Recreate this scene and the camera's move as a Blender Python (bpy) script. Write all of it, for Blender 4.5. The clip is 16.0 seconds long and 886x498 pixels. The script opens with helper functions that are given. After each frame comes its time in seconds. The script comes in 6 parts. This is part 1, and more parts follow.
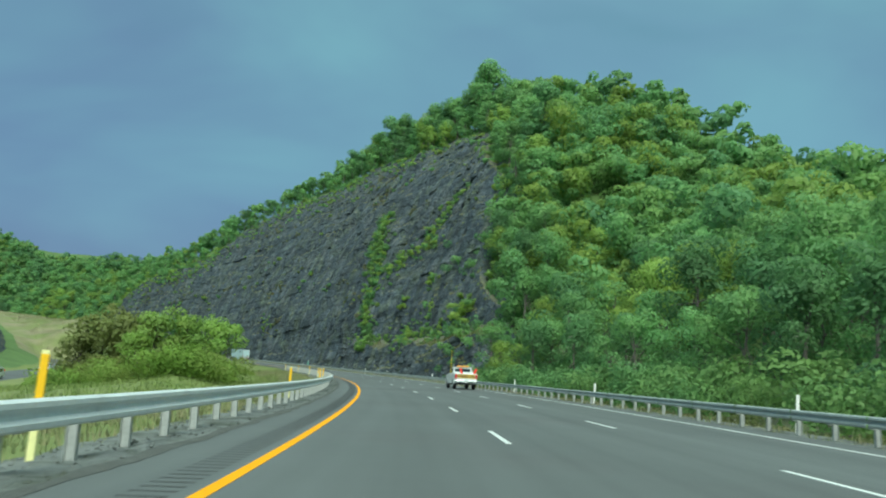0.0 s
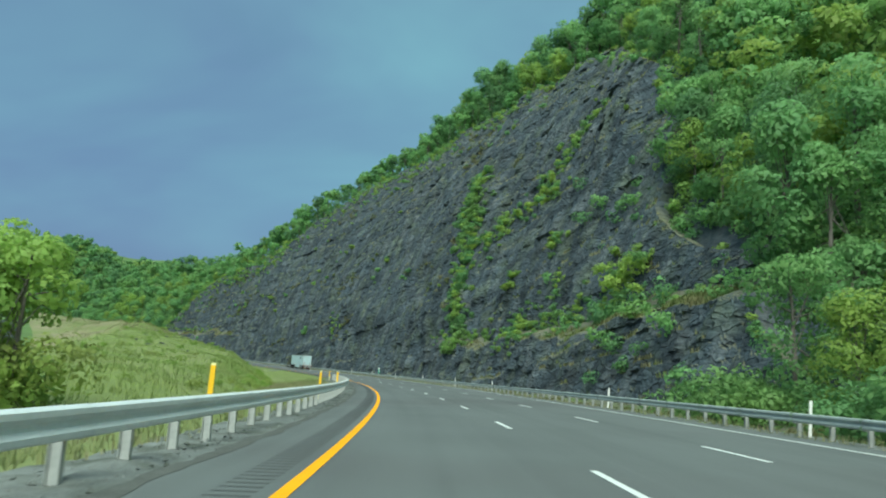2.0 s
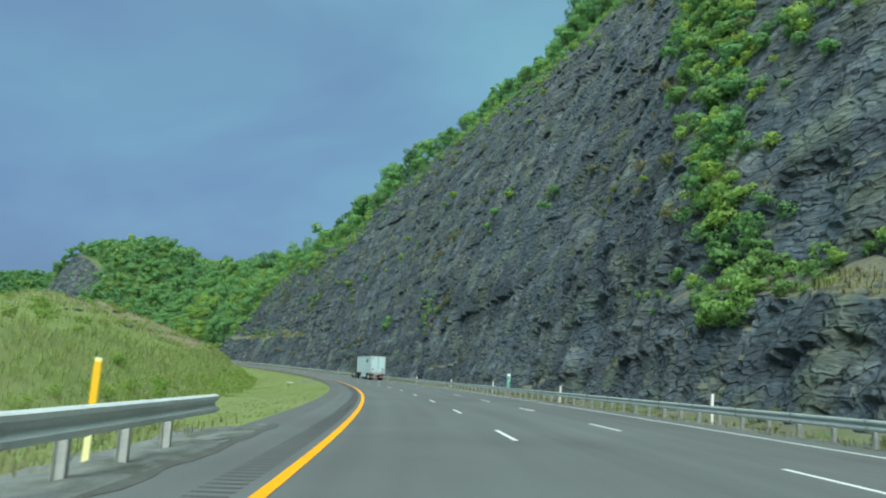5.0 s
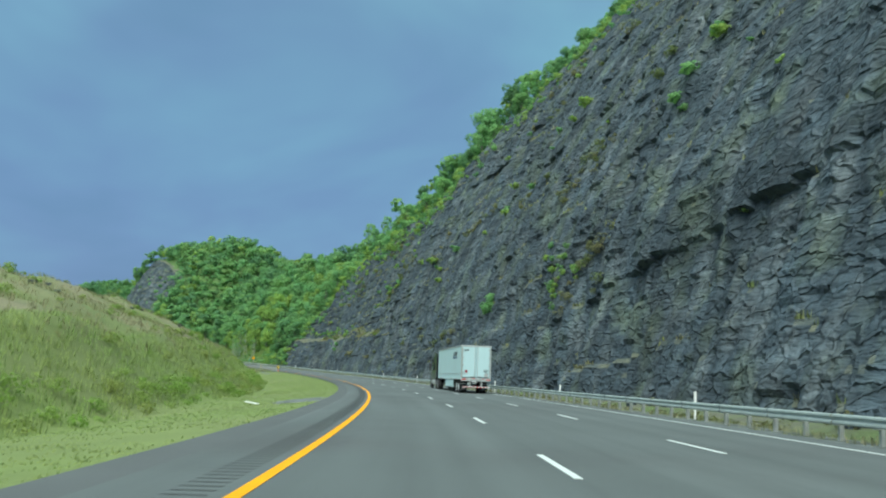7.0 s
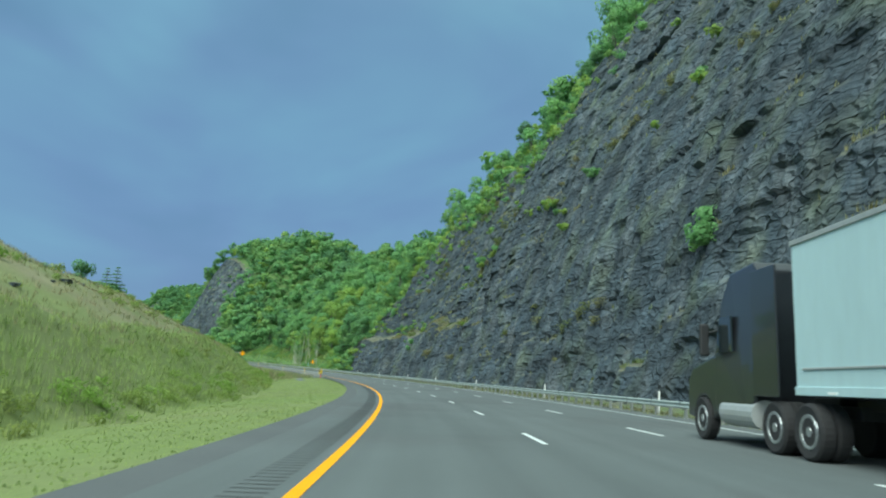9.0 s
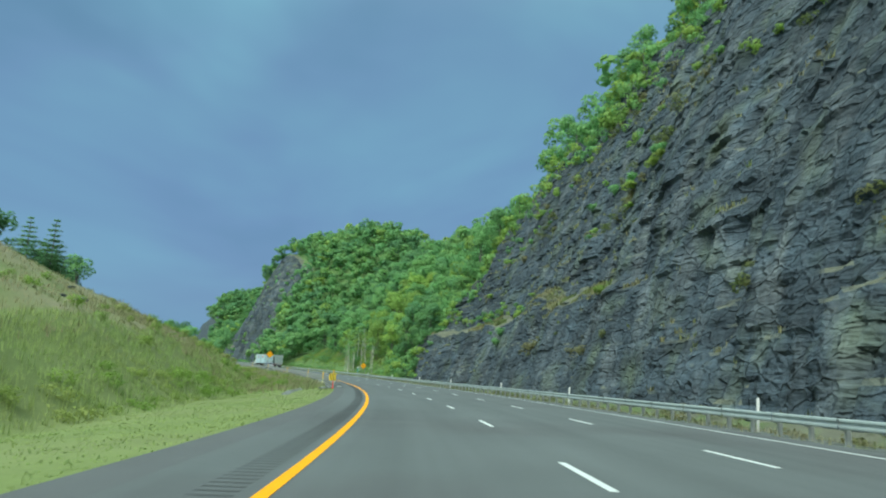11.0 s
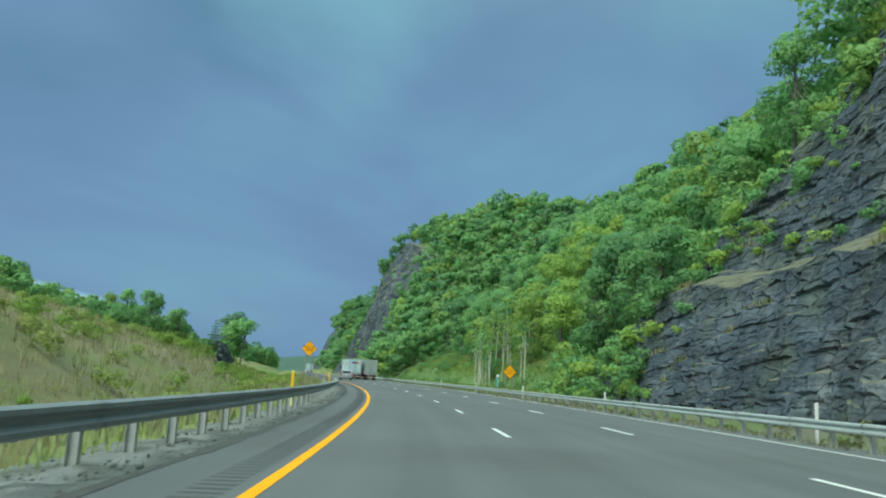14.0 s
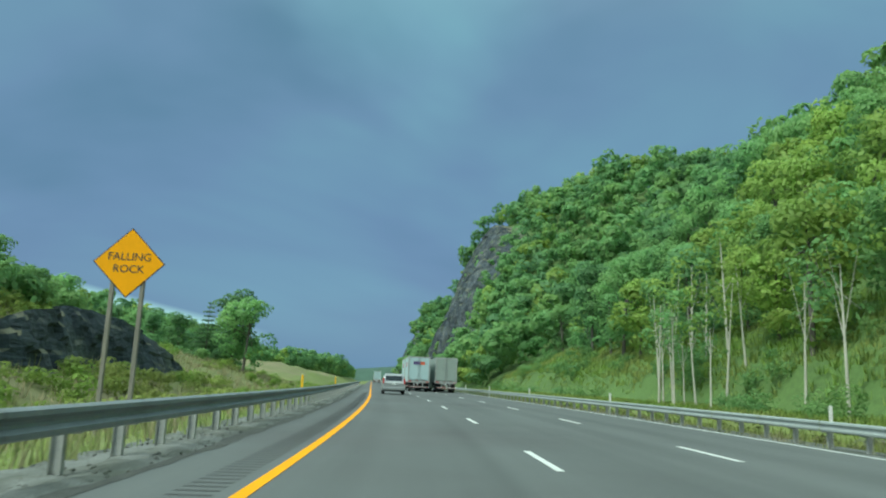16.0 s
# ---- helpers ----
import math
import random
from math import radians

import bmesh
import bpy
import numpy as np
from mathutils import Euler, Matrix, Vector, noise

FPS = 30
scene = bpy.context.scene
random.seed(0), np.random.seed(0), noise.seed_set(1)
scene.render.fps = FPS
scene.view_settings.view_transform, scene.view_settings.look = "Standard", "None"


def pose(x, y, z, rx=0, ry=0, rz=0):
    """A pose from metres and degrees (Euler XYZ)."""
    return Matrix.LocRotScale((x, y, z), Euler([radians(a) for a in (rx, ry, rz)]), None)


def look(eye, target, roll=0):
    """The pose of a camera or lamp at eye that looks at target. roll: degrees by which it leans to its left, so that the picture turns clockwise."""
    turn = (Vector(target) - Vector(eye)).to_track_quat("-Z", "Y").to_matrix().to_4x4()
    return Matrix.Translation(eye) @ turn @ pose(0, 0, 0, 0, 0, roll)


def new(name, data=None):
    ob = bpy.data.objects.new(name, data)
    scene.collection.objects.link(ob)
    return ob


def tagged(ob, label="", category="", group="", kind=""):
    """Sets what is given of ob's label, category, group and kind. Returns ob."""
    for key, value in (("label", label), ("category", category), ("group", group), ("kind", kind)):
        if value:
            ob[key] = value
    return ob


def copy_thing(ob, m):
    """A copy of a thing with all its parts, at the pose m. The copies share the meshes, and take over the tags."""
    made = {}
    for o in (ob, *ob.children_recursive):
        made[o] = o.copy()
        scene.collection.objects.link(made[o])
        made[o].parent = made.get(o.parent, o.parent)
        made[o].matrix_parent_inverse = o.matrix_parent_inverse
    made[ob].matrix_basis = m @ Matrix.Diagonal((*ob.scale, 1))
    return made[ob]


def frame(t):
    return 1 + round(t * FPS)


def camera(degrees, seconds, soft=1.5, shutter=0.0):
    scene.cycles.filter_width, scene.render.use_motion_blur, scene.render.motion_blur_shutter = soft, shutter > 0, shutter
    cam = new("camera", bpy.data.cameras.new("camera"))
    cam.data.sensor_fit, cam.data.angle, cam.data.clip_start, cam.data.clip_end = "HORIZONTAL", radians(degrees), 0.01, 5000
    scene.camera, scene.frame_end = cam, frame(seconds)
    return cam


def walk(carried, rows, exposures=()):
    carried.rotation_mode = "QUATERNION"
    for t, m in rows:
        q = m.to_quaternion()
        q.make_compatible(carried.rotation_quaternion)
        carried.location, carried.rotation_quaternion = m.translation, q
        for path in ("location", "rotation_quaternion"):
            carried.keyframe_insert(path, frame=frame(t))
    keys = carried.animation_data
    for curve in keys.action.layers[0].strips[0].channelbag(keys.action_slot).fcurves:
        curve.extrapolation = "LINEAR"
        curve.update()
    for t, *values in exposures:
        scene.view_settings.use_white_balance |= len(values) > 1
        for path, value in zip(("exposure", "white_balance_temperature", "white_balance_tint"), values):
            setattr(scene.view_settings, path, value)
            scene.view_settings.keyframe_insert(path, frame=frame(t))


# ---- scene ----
cam = camera(61.0, 16.0, soft=2.05, shutter=0.08)
PATH = [
    (0.0, 0.07, 0.00, 1.18, 97.52, -4.96, 0.17),
    (0.5, -0.80, 16.68, 0.51, 97.55, -4.98, 1.96),
    (1.0, -2.11, 33.32, -0.13, 97.63, -4.95, 3.74),
    (1.5, -3.81, 49.93, -0.77, 97.72, -4.86, 5.53),
    (2.0, -6.05, 66.46, -1.41, 97.82, -4.84, 7.26),
    (2.5, -8.71, 82.93, -2.03, 97.90, -4.79, 8.82),
    (3.0, -11.76, 99.33, -2.65, 98.07, -5.04, 10.25),
    (3.5, -15.26, 115.64, -3.25, 98.07, -4.91, 11.52),
    (4.0, -19.12, 131.87, -3.84, 98.07, -4.71, 12.80),
    (6.5, -45.00, 211.13, -6.60, 98.22, -3.62, 21.48),
    (7.0, -51.62, 226.46, -7.13, 98.28, -3.56, 23.37),
    (7.5, -58.82, 241.52, -7.62, 98.34, -3.49, 25.21),
    (8.0, -66.43, 256.37, -8.11, 98.41, -3.52, 26.96),
    (8.5, -74.45, 271.01, -8.57, 98.45, -3.52, 28.63),
    (9.0, -82.88, 285.40, -9.01, 98.51, -3.50, 30.18),
    (11.5, -130.50, 353.83, -10.92, 98.96, -3.47, 37.68),
    (12.0, -141.22, 366.62, -11.23, 99.04, -3.34, 39.36),
    (12.5, -152.31, 379.09, -11.52, 99.13, -3.18, 41.12),
    (13.0, -163.73, 391.27, -11.78, 99.22, -3.09, 42.95),
    (13.5, -175.53, 403.07, -12.01, 99.32, -3.18, 44.79),
    (14.0, -187.70, 414.50, -12.22, 99.42, -3.19, 46.56),
    (14.5, -200.22, 425.54, -12.40, 99.52, -3.17, 48.22),
    (15.0, -213.07, 436.19, -12.55, 99.62, -3.09, 49.86),
    (15.5, -226.17, 446.54, -12.67, 99.76, -2.93, 51.41),
    (16.0, -239.56, 456.50, -12.76, 99.83, -2.57, 52.93),
]
walk(cam, [(t, pose(*row)) for t, *row in PATH], exposures=[(0.0, 0.20, 6150, -9), (2.5, 0.31, 6130, -6), (4.0, 0.37, 6060, -3), (7.0, 0.40, 5950, -3), (9.0, 0.38, 5890, -5), (12.0, 0.35, 5970, -6), (14.0, 0.29, 6020, -6), (16.0, 0.24, 6150, -7)])

# ---- world and sun ----
SUN_AZ, SUN_EL = 182.0, 48.0          # compass bearing of the sun, clockwise from +y
world = bpy.data.worlds.new("world")
scene.world = world
world.use_nodes = True
wn, wl = world.node_tree.nodes, world.node_tree.links
wn.clear()
GAP = (-0.966, 0.240, 0.08)               # where the cloud opens low in the west
w_out = wn.new("ShaderNodeOutputWorld")
w_sky = wn.new("ShaderNodeTexSky")
w_sky.sky_type = "NISHITA"
w_sky.sun_disc = False
w_sky.sun_elevation, w_sky.sun_rotation = radians(SUN_EL), radians(SUN_AZ)
w_sky.air_density, w_sky.dust_density = 1.2, 2.0
w_coord = wn.new("ShaderNodeTexCoord")
w_map = wn.new("ShaderNodeMapping")
w_map.inputs["Scale"].default_value = (1.0, 1.0, 2.2)
w_noise = wn.new("ShaderNodeTexNoise")
w_noise.inputs["Scale"].default_value, w_noise.inputs["Detail"].default_value = 1.7, 4.0
w_noise.inputs["Roughness"].default_value = 0.5
w_noise.inputs["Distortion"].default_value = 0.4
w_ramp = wn.new("ShaderNodeValToRGB")
w_ramp.color_ramp.elements[0].position, w_ramp.color_ramp.elements[1].position = 0.34, 0.72
w_ramp.color_ramp.elements[0].color = (0.108, 0.192, 0.308, 1)
w_ramp.color_ramp.elements[1].color = (0.190, 0.335, 0.442, 1)
w_tone = w_ramp.color_ramp.elements.new(0.50)
w_tone.color = (0.150, 0.232, 0.380, 1)
w_sep = wn.new("ShaderNodeSeparateXYZ")
w_high = wn.new("ShaderNodeMapRange")
w_high.inputs["From Min"].default_value, w_high.inputs["From Max"].default_value = 0.42, 0.95
w_high.interpolation_type = "SMOOTHSTEP"
w_mix = wn.new("ShaderNodeMixRGB")
w_mix.inputs["Color2"].default_value = (0.92, 1.0, 1.02, 1)
w_thin = w_mix
for turn, lift, inner, outer, most in ((58.0, 32.0, 0.999, 0.972, 0.40), (12.0, 36.0, 0.995, 0.93, 0.22), (-15.0, 20.0, 0.998, 0.955, 0.28)):     # thinner cloud
    t_dot = wn.new("ShaderNodeVectorMath")
    t_dot.operation = "DOT_PRODUCT"
    t_dot.inputs[1].default_value = (-math.sin(radians(turn)) * math.cos(radians(lift)), math.cos(radians(turn)) * math.cos(radians(lift)), math.sin(radians(lift)))
    t_soft = wn.new("ShaderNodeMath")
    t_soft.operation = "MULTIPLY_ADD"
    t_soft.inputs[1].default_value = 0.06
    t_range = wn.new("ShaderNodeMapRange")
    t_range.interpolation_type = "SMOOTHSTEP"
    t_range.inputs["From Min"].default_value, t_range.inputs["From Max"].default_value, t_range.inputs["To Max"].default_value = outer + 0.03, inner + 0.03, most
    t_mix = wn.new("ShaderNodeMixRGB")
    t_mix.inputs["Color2"].default_value = (0.25, 0.46, 0.56, 1)
    wl.new(w_coord.outputs["Generated"], t_dot.inputs[0])
    wl.new(w_noise.outputs["Fac"], t_soft.inputs[0])
    wl.new(t_dot.outputs["Value"], t_soft.inputs[2])
    wl.new(t_soft.outputs[0], t_range.inputs["Value"])
    wl.new(t_range.outputs["Result"], t_mix.inputs["Fac"])
    wl.new(w_thin.outputs["Color"], t_mix.inputs["Color1"])
    w_thin = t_mix
w_add = wn.new("ShaderNodeMixRGB")
w_add.blend_type = "ADD"
w_add.inputs["Fac"].default_value = 0.012
w_bg = wn.new("ShaderNodeBackground")
w_bg.inputs["Strength"].default_value = 0.9
wl.new(w_coord.outputs["Generated"], w_map.inputs["Vector"])
wl.new(w_map.outputs["Vector"], w_noise.inputs["Vector"])
wl.new(w_noise.outputs["Fac"], w_ramp.inputs["Fac"])
wl.new(w_coord.outputs["Generated"], w_sep.inputs["Vector"])
wl.new(w_sep.outputs["Z"], w_high.inputs["Value"])
wl.new(w_high.outputs["Result"], w_mix.inputs["Fac"])
wl.new(w_ramp.outputs["Color"], w_mix.inputs["Color1"])
w_dot = wn.new("ShaderNodeVectorMath")
w_dot.operation = "DOT_PRODUCT"
w_dot.inputs[1].default_value = GAP
w_gap = wn.new("ShaderNodeMapRange")
w_gap.inputs["From Min"].default_value, w_gap.inputs["From Max"].default_value = 0.982, 0.992
w_slant = wn.new("ShaderNodeVectorMath")
w_slant.operation = "DOT_PRODUCT"
w_slant.inputs[1].default_value = (0.0, 0.2, 1.0)
w_low = wn.new("ShaderNodeMapRange")
w_low.inputs["From Min"].default_value, w_low.inputs["From Max"].default_value = 0.134, 0.122
w_both = wn.new("ShaderNodeMath")
w_both.operation = "MULTIPLY"
w_light = wn.new("ShaderNodeMixRGB")
w_light.inputs["Color2"].default_value = (0.42, 0.66, 0.70, 1)
wl.new(w_coord.outputs["Generated"], w_dot.inputs[0])
wl.new(w_dot.outputs["Value"], w_gap.inputs["Value"])
wl.new(w_slant.outputs["Value"], w_low.inputs["Value"])
wl.new(w_coord.outputs["Generated"], w_slant.inputs[0])
wl.new(w_gap.outputs["Result"], w_both.inputs[0])
wl.new(w_low.outputs["Result"], w_both.inputs[1])
wl.new(w_both.outputs["Value"], w_light.inputs["Fac"])
w_tint = wn.new("ShaderNodeValToRGB")
w_tint.color_ramp.elements[0].position, w_tint.color_ramp.elements[1].position = 0.06, 0.46
w_tint.color_ramp.elements[0].color, w_tint.color_ramp.elements[1].color = (0.87, 0.875, 0.98, 1), (0.98, 1.02, 0.96, 1)
w_times = wn.new("ShaderNodeMixRGB")
w_times.blend_type = "MULTIPLY"
w_times.inputs["Fac"].default_value = 1.0
wl.new(w_sep.outputs["Z"], w_tint.inputs["Fac"])
wl.new(w_thin.outputs["Color"], w_times.inputs["Color1"])
wl.new(w_tint.outputs["Color"], w_times.inputs["Color2"])
wl.new(w_times.outputs["Color"], w_light.inputs["Color1"])
wl.new(w_light.outputs["Color"], w_add.inputs["Color1"])
wl.new(w_sky.outputs["Color"], w_add.inputs["Color2"])
wl.new(w_add.outputs["Color"], w_bg.inputs["Color"])
wl.new(w_bg.outputs["Background"], w_out.inputs["Surface"])

sun = new("sun", bpy.data.lights.new("sun", "SUN"))
sun.data.energy, sun.data.angle, sun.data.color = 3.5, radians(45), (1.0, 0.96, 0.88)
az, el = radians(SUN_AZ), radians(SUN_EL)
sun.matrix_world = look((0, 0, 200), (-math.sin(az) * math.cos(el), -math.cos(az) * math.cos(el), 200 - math.sin(el)))


# ---- materials ----
def material(name, base, rough=0.8, metal=0.0, spread=0.25, scale=3.0, fine=40.0, bump=0.0, bump_scale=30.0, spec=0.5,
             second=None, second_at=(0.5, 0.7), second_scale=0.6, island=0.0, objrand=0.0, stretch=(1, 1, 1), coat=0.0):
    """A principled surface with broad and fine tone variation, an optional second colour in patches, and relief."""
    m = bpy.data.materials.new(name)
    m.use_nodes = True
    n, l = m.node_tree.nodes, m.node_tree.links
    p = n["Principled BSDF"]
    p.inputs["Roughness"].default_value, p.inputs["Metallic"].default_value = rough, metal
    p.inputs["Specular IOR Level"].default_value = spec
    p.inputs["Coat Weight"].default_value = coat
    tc = n.new("ShaderNodeTexCoord")
    mp = n.new("ShaderNodeMapping")
    mp.inputs["Scale"].default_value = stretch
    l.new(tc.outputs["Object"], mp.inputs["Vector"])

    def noise_node(sc, detail):
        t = n.new("ShaderNodeTexNoise")
        t.inputs["Scale"].default_value, t.inputs["Detail"].default_value = sc, detail
        l.new(mp.outputs["Vector"], t.inputs["Vector"])
        return t

    a, b = noise_node(scale, 3), noise_node(fine, 2)
    add = n.new("ShaderNodeMath")
    add.operation = "ADD"
    l.new(a.outputs["Fac"], add.inputs[0])
    l.new(b.outputs["Fac"], add.inputs[1])
    value = add
    for amount, kind in ((island, "geo"), (objrand, "obj")):
        if amount:
            src = n.new("ShaderNodeNewGeometry" if kind == "geo" else "ShaderNodeObjectInfo")
            mul = n.new("ShaderNodeMath")
            mul.operation = "MULTIPLY_ADD"
            mul.inputs[1].default_value = amount
            l.new(src.outputs["Random Per Island" if kind == "geo" else "Random"], mul.inputs[0])
            l.new(value.outputs[0], mul.inputs[2])
            value = mul
    top = 2.0 + island + objrand
    rng = n.new("ShaderNodeMapRange")
    rng.inputs["From Min"].default_value, rng.inputs["From Max"].default_value = top * 0.25, top * 0.75
    rng.inputs["To Min"].default_value, rng.inputs["To Max"].default_value = 1 - spread, 1 + spread
    l.new(value.outputs[0], rng.inputs["Value"])
    col = n.new("ShaderNodeMixRGB")
    col.blend_type = "MULTIPLY"
    col.inputs["Fac"].default_value = 1.0
    col.inputs["Color1"].default_value = (*base, 1)
    if second:
        sel = noise_node(second_scale, 4)
        sr = n.new("ShaderNodeMapRange")
        sr.inputs["From Min"].default_value, sr.inputs["From Max"].default_value = second_at
        l.new(sel.outputs["Fac"], sr.inputs["Value"])
        two = n.new("ShaderNodeMixRGB")
        two.inputs["Color1"].default_value, two.inputs["Color2"].default_value = (*base, 1), (*second, 1)
        l.new(sr.outputs["Result"], two.inputs["Fac"])
        l.new(two.outputs["Color"], col.inputs["Color1"])
    l.new(rng.outputs["Result"], col.inputs["Color2"])
    l.new(col.outputs["Color"], p.inputs["Base Color"])
    if bump:
        bn = noise_node(bump_scale, 4)
        bp = n.new("ShaderNodeBump")
        bp.inputs["Strength"].default_value, bp.inputs["Distance"].default_value = min(bump, 1.0), 0.05
        l.new(bn.outputs["Fac"], bp.inputs["Height"])
        l.new(bp.outputs["Normal"], p.inputs["Normal"])
    return m


def leaf_material(name, base, second, spread=0.30, patch=0.09):
    m = material(name, base, rough=0.55, spread=spread, scale=0.35, fine=3.0, second=second, second_at=(0.42, 0.62),
                 second_scale=patch, island=0.35, objrand=0.9, spec=0.25)
    n, l = m.node_tree.nodes, m.node_tree.links
    p, out = n["Principled BSDF"], n["Material Output"]
    tr = n.new("ShaderNodeBsdfTranslucent")
    mx = n.new("ShaderNodeMixShader")
    mx.inputs["Fac"].default_value = 0.52
    l.new(p.inputs["Base Color"].links[0].from_socket, tr.inputs["Color"])
    l.new(p.outputs[0], mx.inputs[1])
    l.new(tr.outputs[0], mx.inputs[2])
    l.new(mx.outputs[0], out.inputs["Surface"])
    return m


M_ASPHALT = material("asphalt", (0.102, 0.117, 0.116), 0.85, spread=0.14, scale=0.25, fine=60, bump=0.15, bump_scale=90,
                     second=(0.086, 0.093, 0.093), second_scale=0.12)


def streak_asphalt(m):
    """Adds wheel-worn and oil-dark streaks along the lanes, by the sheet's own lengthwise coordinates."""
    n, l = m.node_tree.nodes, m.node_tree.links
    p = n["Principled BSDF"]
    uv = n.new("ShaderNodeUVMap")
    for scale, lo, hi in (((1.3, 0.012, 1.0), 0.86, 1.10), ((0.55, 0.06, 1.0), 0.90, 1.08)):
        mp = n.new("ShaderNodeMapping")
        mp.inputs["Scale"].default_value = scale
        t = n.new("ShaderNodeTexNoise")
        t.inputs["Scale"].default_value, t.inputs["Detail"].default_value = 1.0, 4.0
        r = n.new("ShaderNodeMapRange")
        r.inputs["From Min"].default_value, r.inputs["From Max"].default_value = 0.3, 0.7
        r.inputs["To Min"].default_value, r.inputs["To Max"].default_value = lo, hi
        x = n.new("ShaderNodeMixRGB")
        x.blend_type = "MULTIPLY"
        x.inputs["Fac"].default_value = 1.0
        l.new(uv.outputs["UV"], mp.inputs["Vector"])
        l.new(mp.outputs["Vector"], t.inputs["Vector"])
        l.new(t.outputs["Fac"], r.inputs["Value"])
        l.new(p.inputs["Base Color"].links[0].from_socket, x.inputs["Color1"])
        l.new(r.outputs["Result"], x.inputs["Color2"])
        l.new(x.outputs["Color"], p.inputs["Base Color"])


streak_asphalt(M_ASPHALT)
M_SHOULDER = material("shoulder_asphalt", (0.092, 0.100, 0.101), 0.9, spread=0.2, scale=0.5, fine=40, bump=0.2, bump_scale=70)
M_GRAVEL = material("gravel", (0.165, 0.182, 0.172), 0.95, spread=0.42, scale=1.6, fine=22, bump=1.0, bump_scale=18,
                    second=(0.085, 0.098, 0.080), second_at=(0.46, 0.62), second_scale=1.1)
M_GROOVE_SHADE = material("groove_shade", (0.058, 0.063, 0.064), 0.95, spread=0.2)
M_DIRT = material("dark_gritty_dirt", (0.085, 0.093, 0.086), 0.95, spread=0.4, scale=2.5, fine=30, bump=0.8, bump_scale=25)
M_YELLOW = material("yellow_paint", (0.84, 0.36, 0.004), 0.7, spread=0.12, scale=1.0, fine=30, spec=0.12)
M_WHITE = material("white_road_paint", (0.62, 0.66, 0.64), 0.65, spread=0.12, scale=1.0, fine=30)
M_GRASS = material("grass_ground", (0.148, 0.196, 0.052), 0.95, spread=0.2, scale=0.35, fine=6, bump=0.7, bump_scale=4,
                   second=(0.165, 0.196, 0.068), second_at=(0.42, 0.66), second_scale=0.07)
M_SOIL = material("hill_soil", (0.085, 0.150, 0.040), 0.95, spread=0.4, scale=0.2, fine=3, bump=0.8, bump_scale=2)


def rock_material():
    """Dark bedded shale with paler weathered streaks and a film of moss and dry grass in patches."""
    m = material("rock", (0.041, 0.056, 0.068), 0.85, spread=0.5, scale=0.5, fine=4.0, spec=0.3, second=(0.112, 0.128, 0.134),
                 second_at=(0.48, 0.80), second_scale=0.35, stretch=(1, 1, 0.4))
    n, l = m.node_tree.nodes, m.node_tree.links
    p = n["Principled BSDF"]
    tc = n.new("ShaderNodeTexCoord")
    moss = n.new("ShaderNodeTexNoise")
    moss.inputs["Scale"].default_value, moss.inputs["Detail"].default_value = 0.22, 6.0
    mr = n.new("ShaderNodeMapRange")
    mr.inputs["From Min"].default_value, mr.inputs["From Max"].default_value, mr.inputs["To Max"].default_value = 0.50, 0.76, 0.5
    mix = n.new("ShaderNodeMixRGB")
    mix.inputs["Color2"].default_value = (0.120, 0.148, 0.076, 1)
    l.new(tc.outputs["Object"], moss.inputs["Vector"])
    l.new(moss.outputs["Fac"], mr.inputs["Value"])
    l.new(mr.outputs["Result"], mix.inputs["Fac"])
    l.new(p.inputs["Base Color"].links[0].from_socket, mix.inputs["Color1"])
    l.new(mix.outputs["Color"], p.inputs["Base Color"])
    uv = n.new("ShaderNodeUVMap")
    for scale, lo, hi in (((0.03, 0.55, 1.0), 0.70, 1.38), ((0.12, 2.2, 1.0), 0.82, 1.2), ((0.30, 0.035, 1.0), 0.72, 1.4)):
        um = n.new("ShaderNodeMapping")
        um.inputs["Scale"].default_value = scale
        ut = n.new("ShaderNodeTexNoise")
        ut.inputs["Scale"].default_value, ut.inputs["Detail"].default_value = 1.0, 4.0
        ur = n.new("ShaderNodeMapRange")
        ur.inputs["From Min"].default_value, ur.inputs["From Max"].default_value = 0.3, 0.7
        ur.inputs["To Min"].default_value, ur.inputs["To Max"].default_value = lo, hi
        ux = n.new("ShaderNodeMixRGB")
        ux.blend_type = "MULTIPLY"
        ux.inputs["Fac"].default_value = 1.0
        l.new(uv.outputs["UV"], um.inputs["Vector"])
        l.new(um.outputs["Vector"], ut.inputs["Vector"])
        l.new(ut.outputs["Fac"], ur.inputs["Value"])
        l.new(p.inputs["Base Color"].links[0].from_socket, ux.inputs["Color1"])
        l.new(ur.outputs["Result"], ux.inputs["Color2"])
        l.new(ux.outputs["Color"], p.inputs["Base Color"])
    geo = n.new("ShaderNodeNewGeometry")
    sep = n.new("ShaderNodeSeparateXYZ")
    flat = n.new("ShaderNodeMapRange")
    flat.inputs["From Min"].default_value, flat.inputs["From Max"].default_value, flat.inputs["To Max"].default_value = 0.60, 0.84, 0.7
    earth = n.new("ShaderNodeMixRGB")
    earth.inputs["Color2"].default_value = (0.165, 0.168, 0.100, 1)
    l.new(geo.outputs["Normal"], sep.inputs["Vector"])
    l.new(sep.outputs["Z"], flat.inputs["Value"])
    l.new(flat.outputs["Result"], earth.inputs["Fac"])
    l.new(p.inputs["Base Color"].links[0].from_socket, earth.inputs["Color1"])
    l.new(earth.outputs["Color"], p.inputs["Base Color"])
    mp = n.new("ShaderNodeMapping")
    mp.inputs["Scale"].default_value = (0.7, 0.7, 2.4)
    crack = n.new("ShaderNodeTexVoronoi")
    crack.feature = "DISTANCE_TO_EDGE"
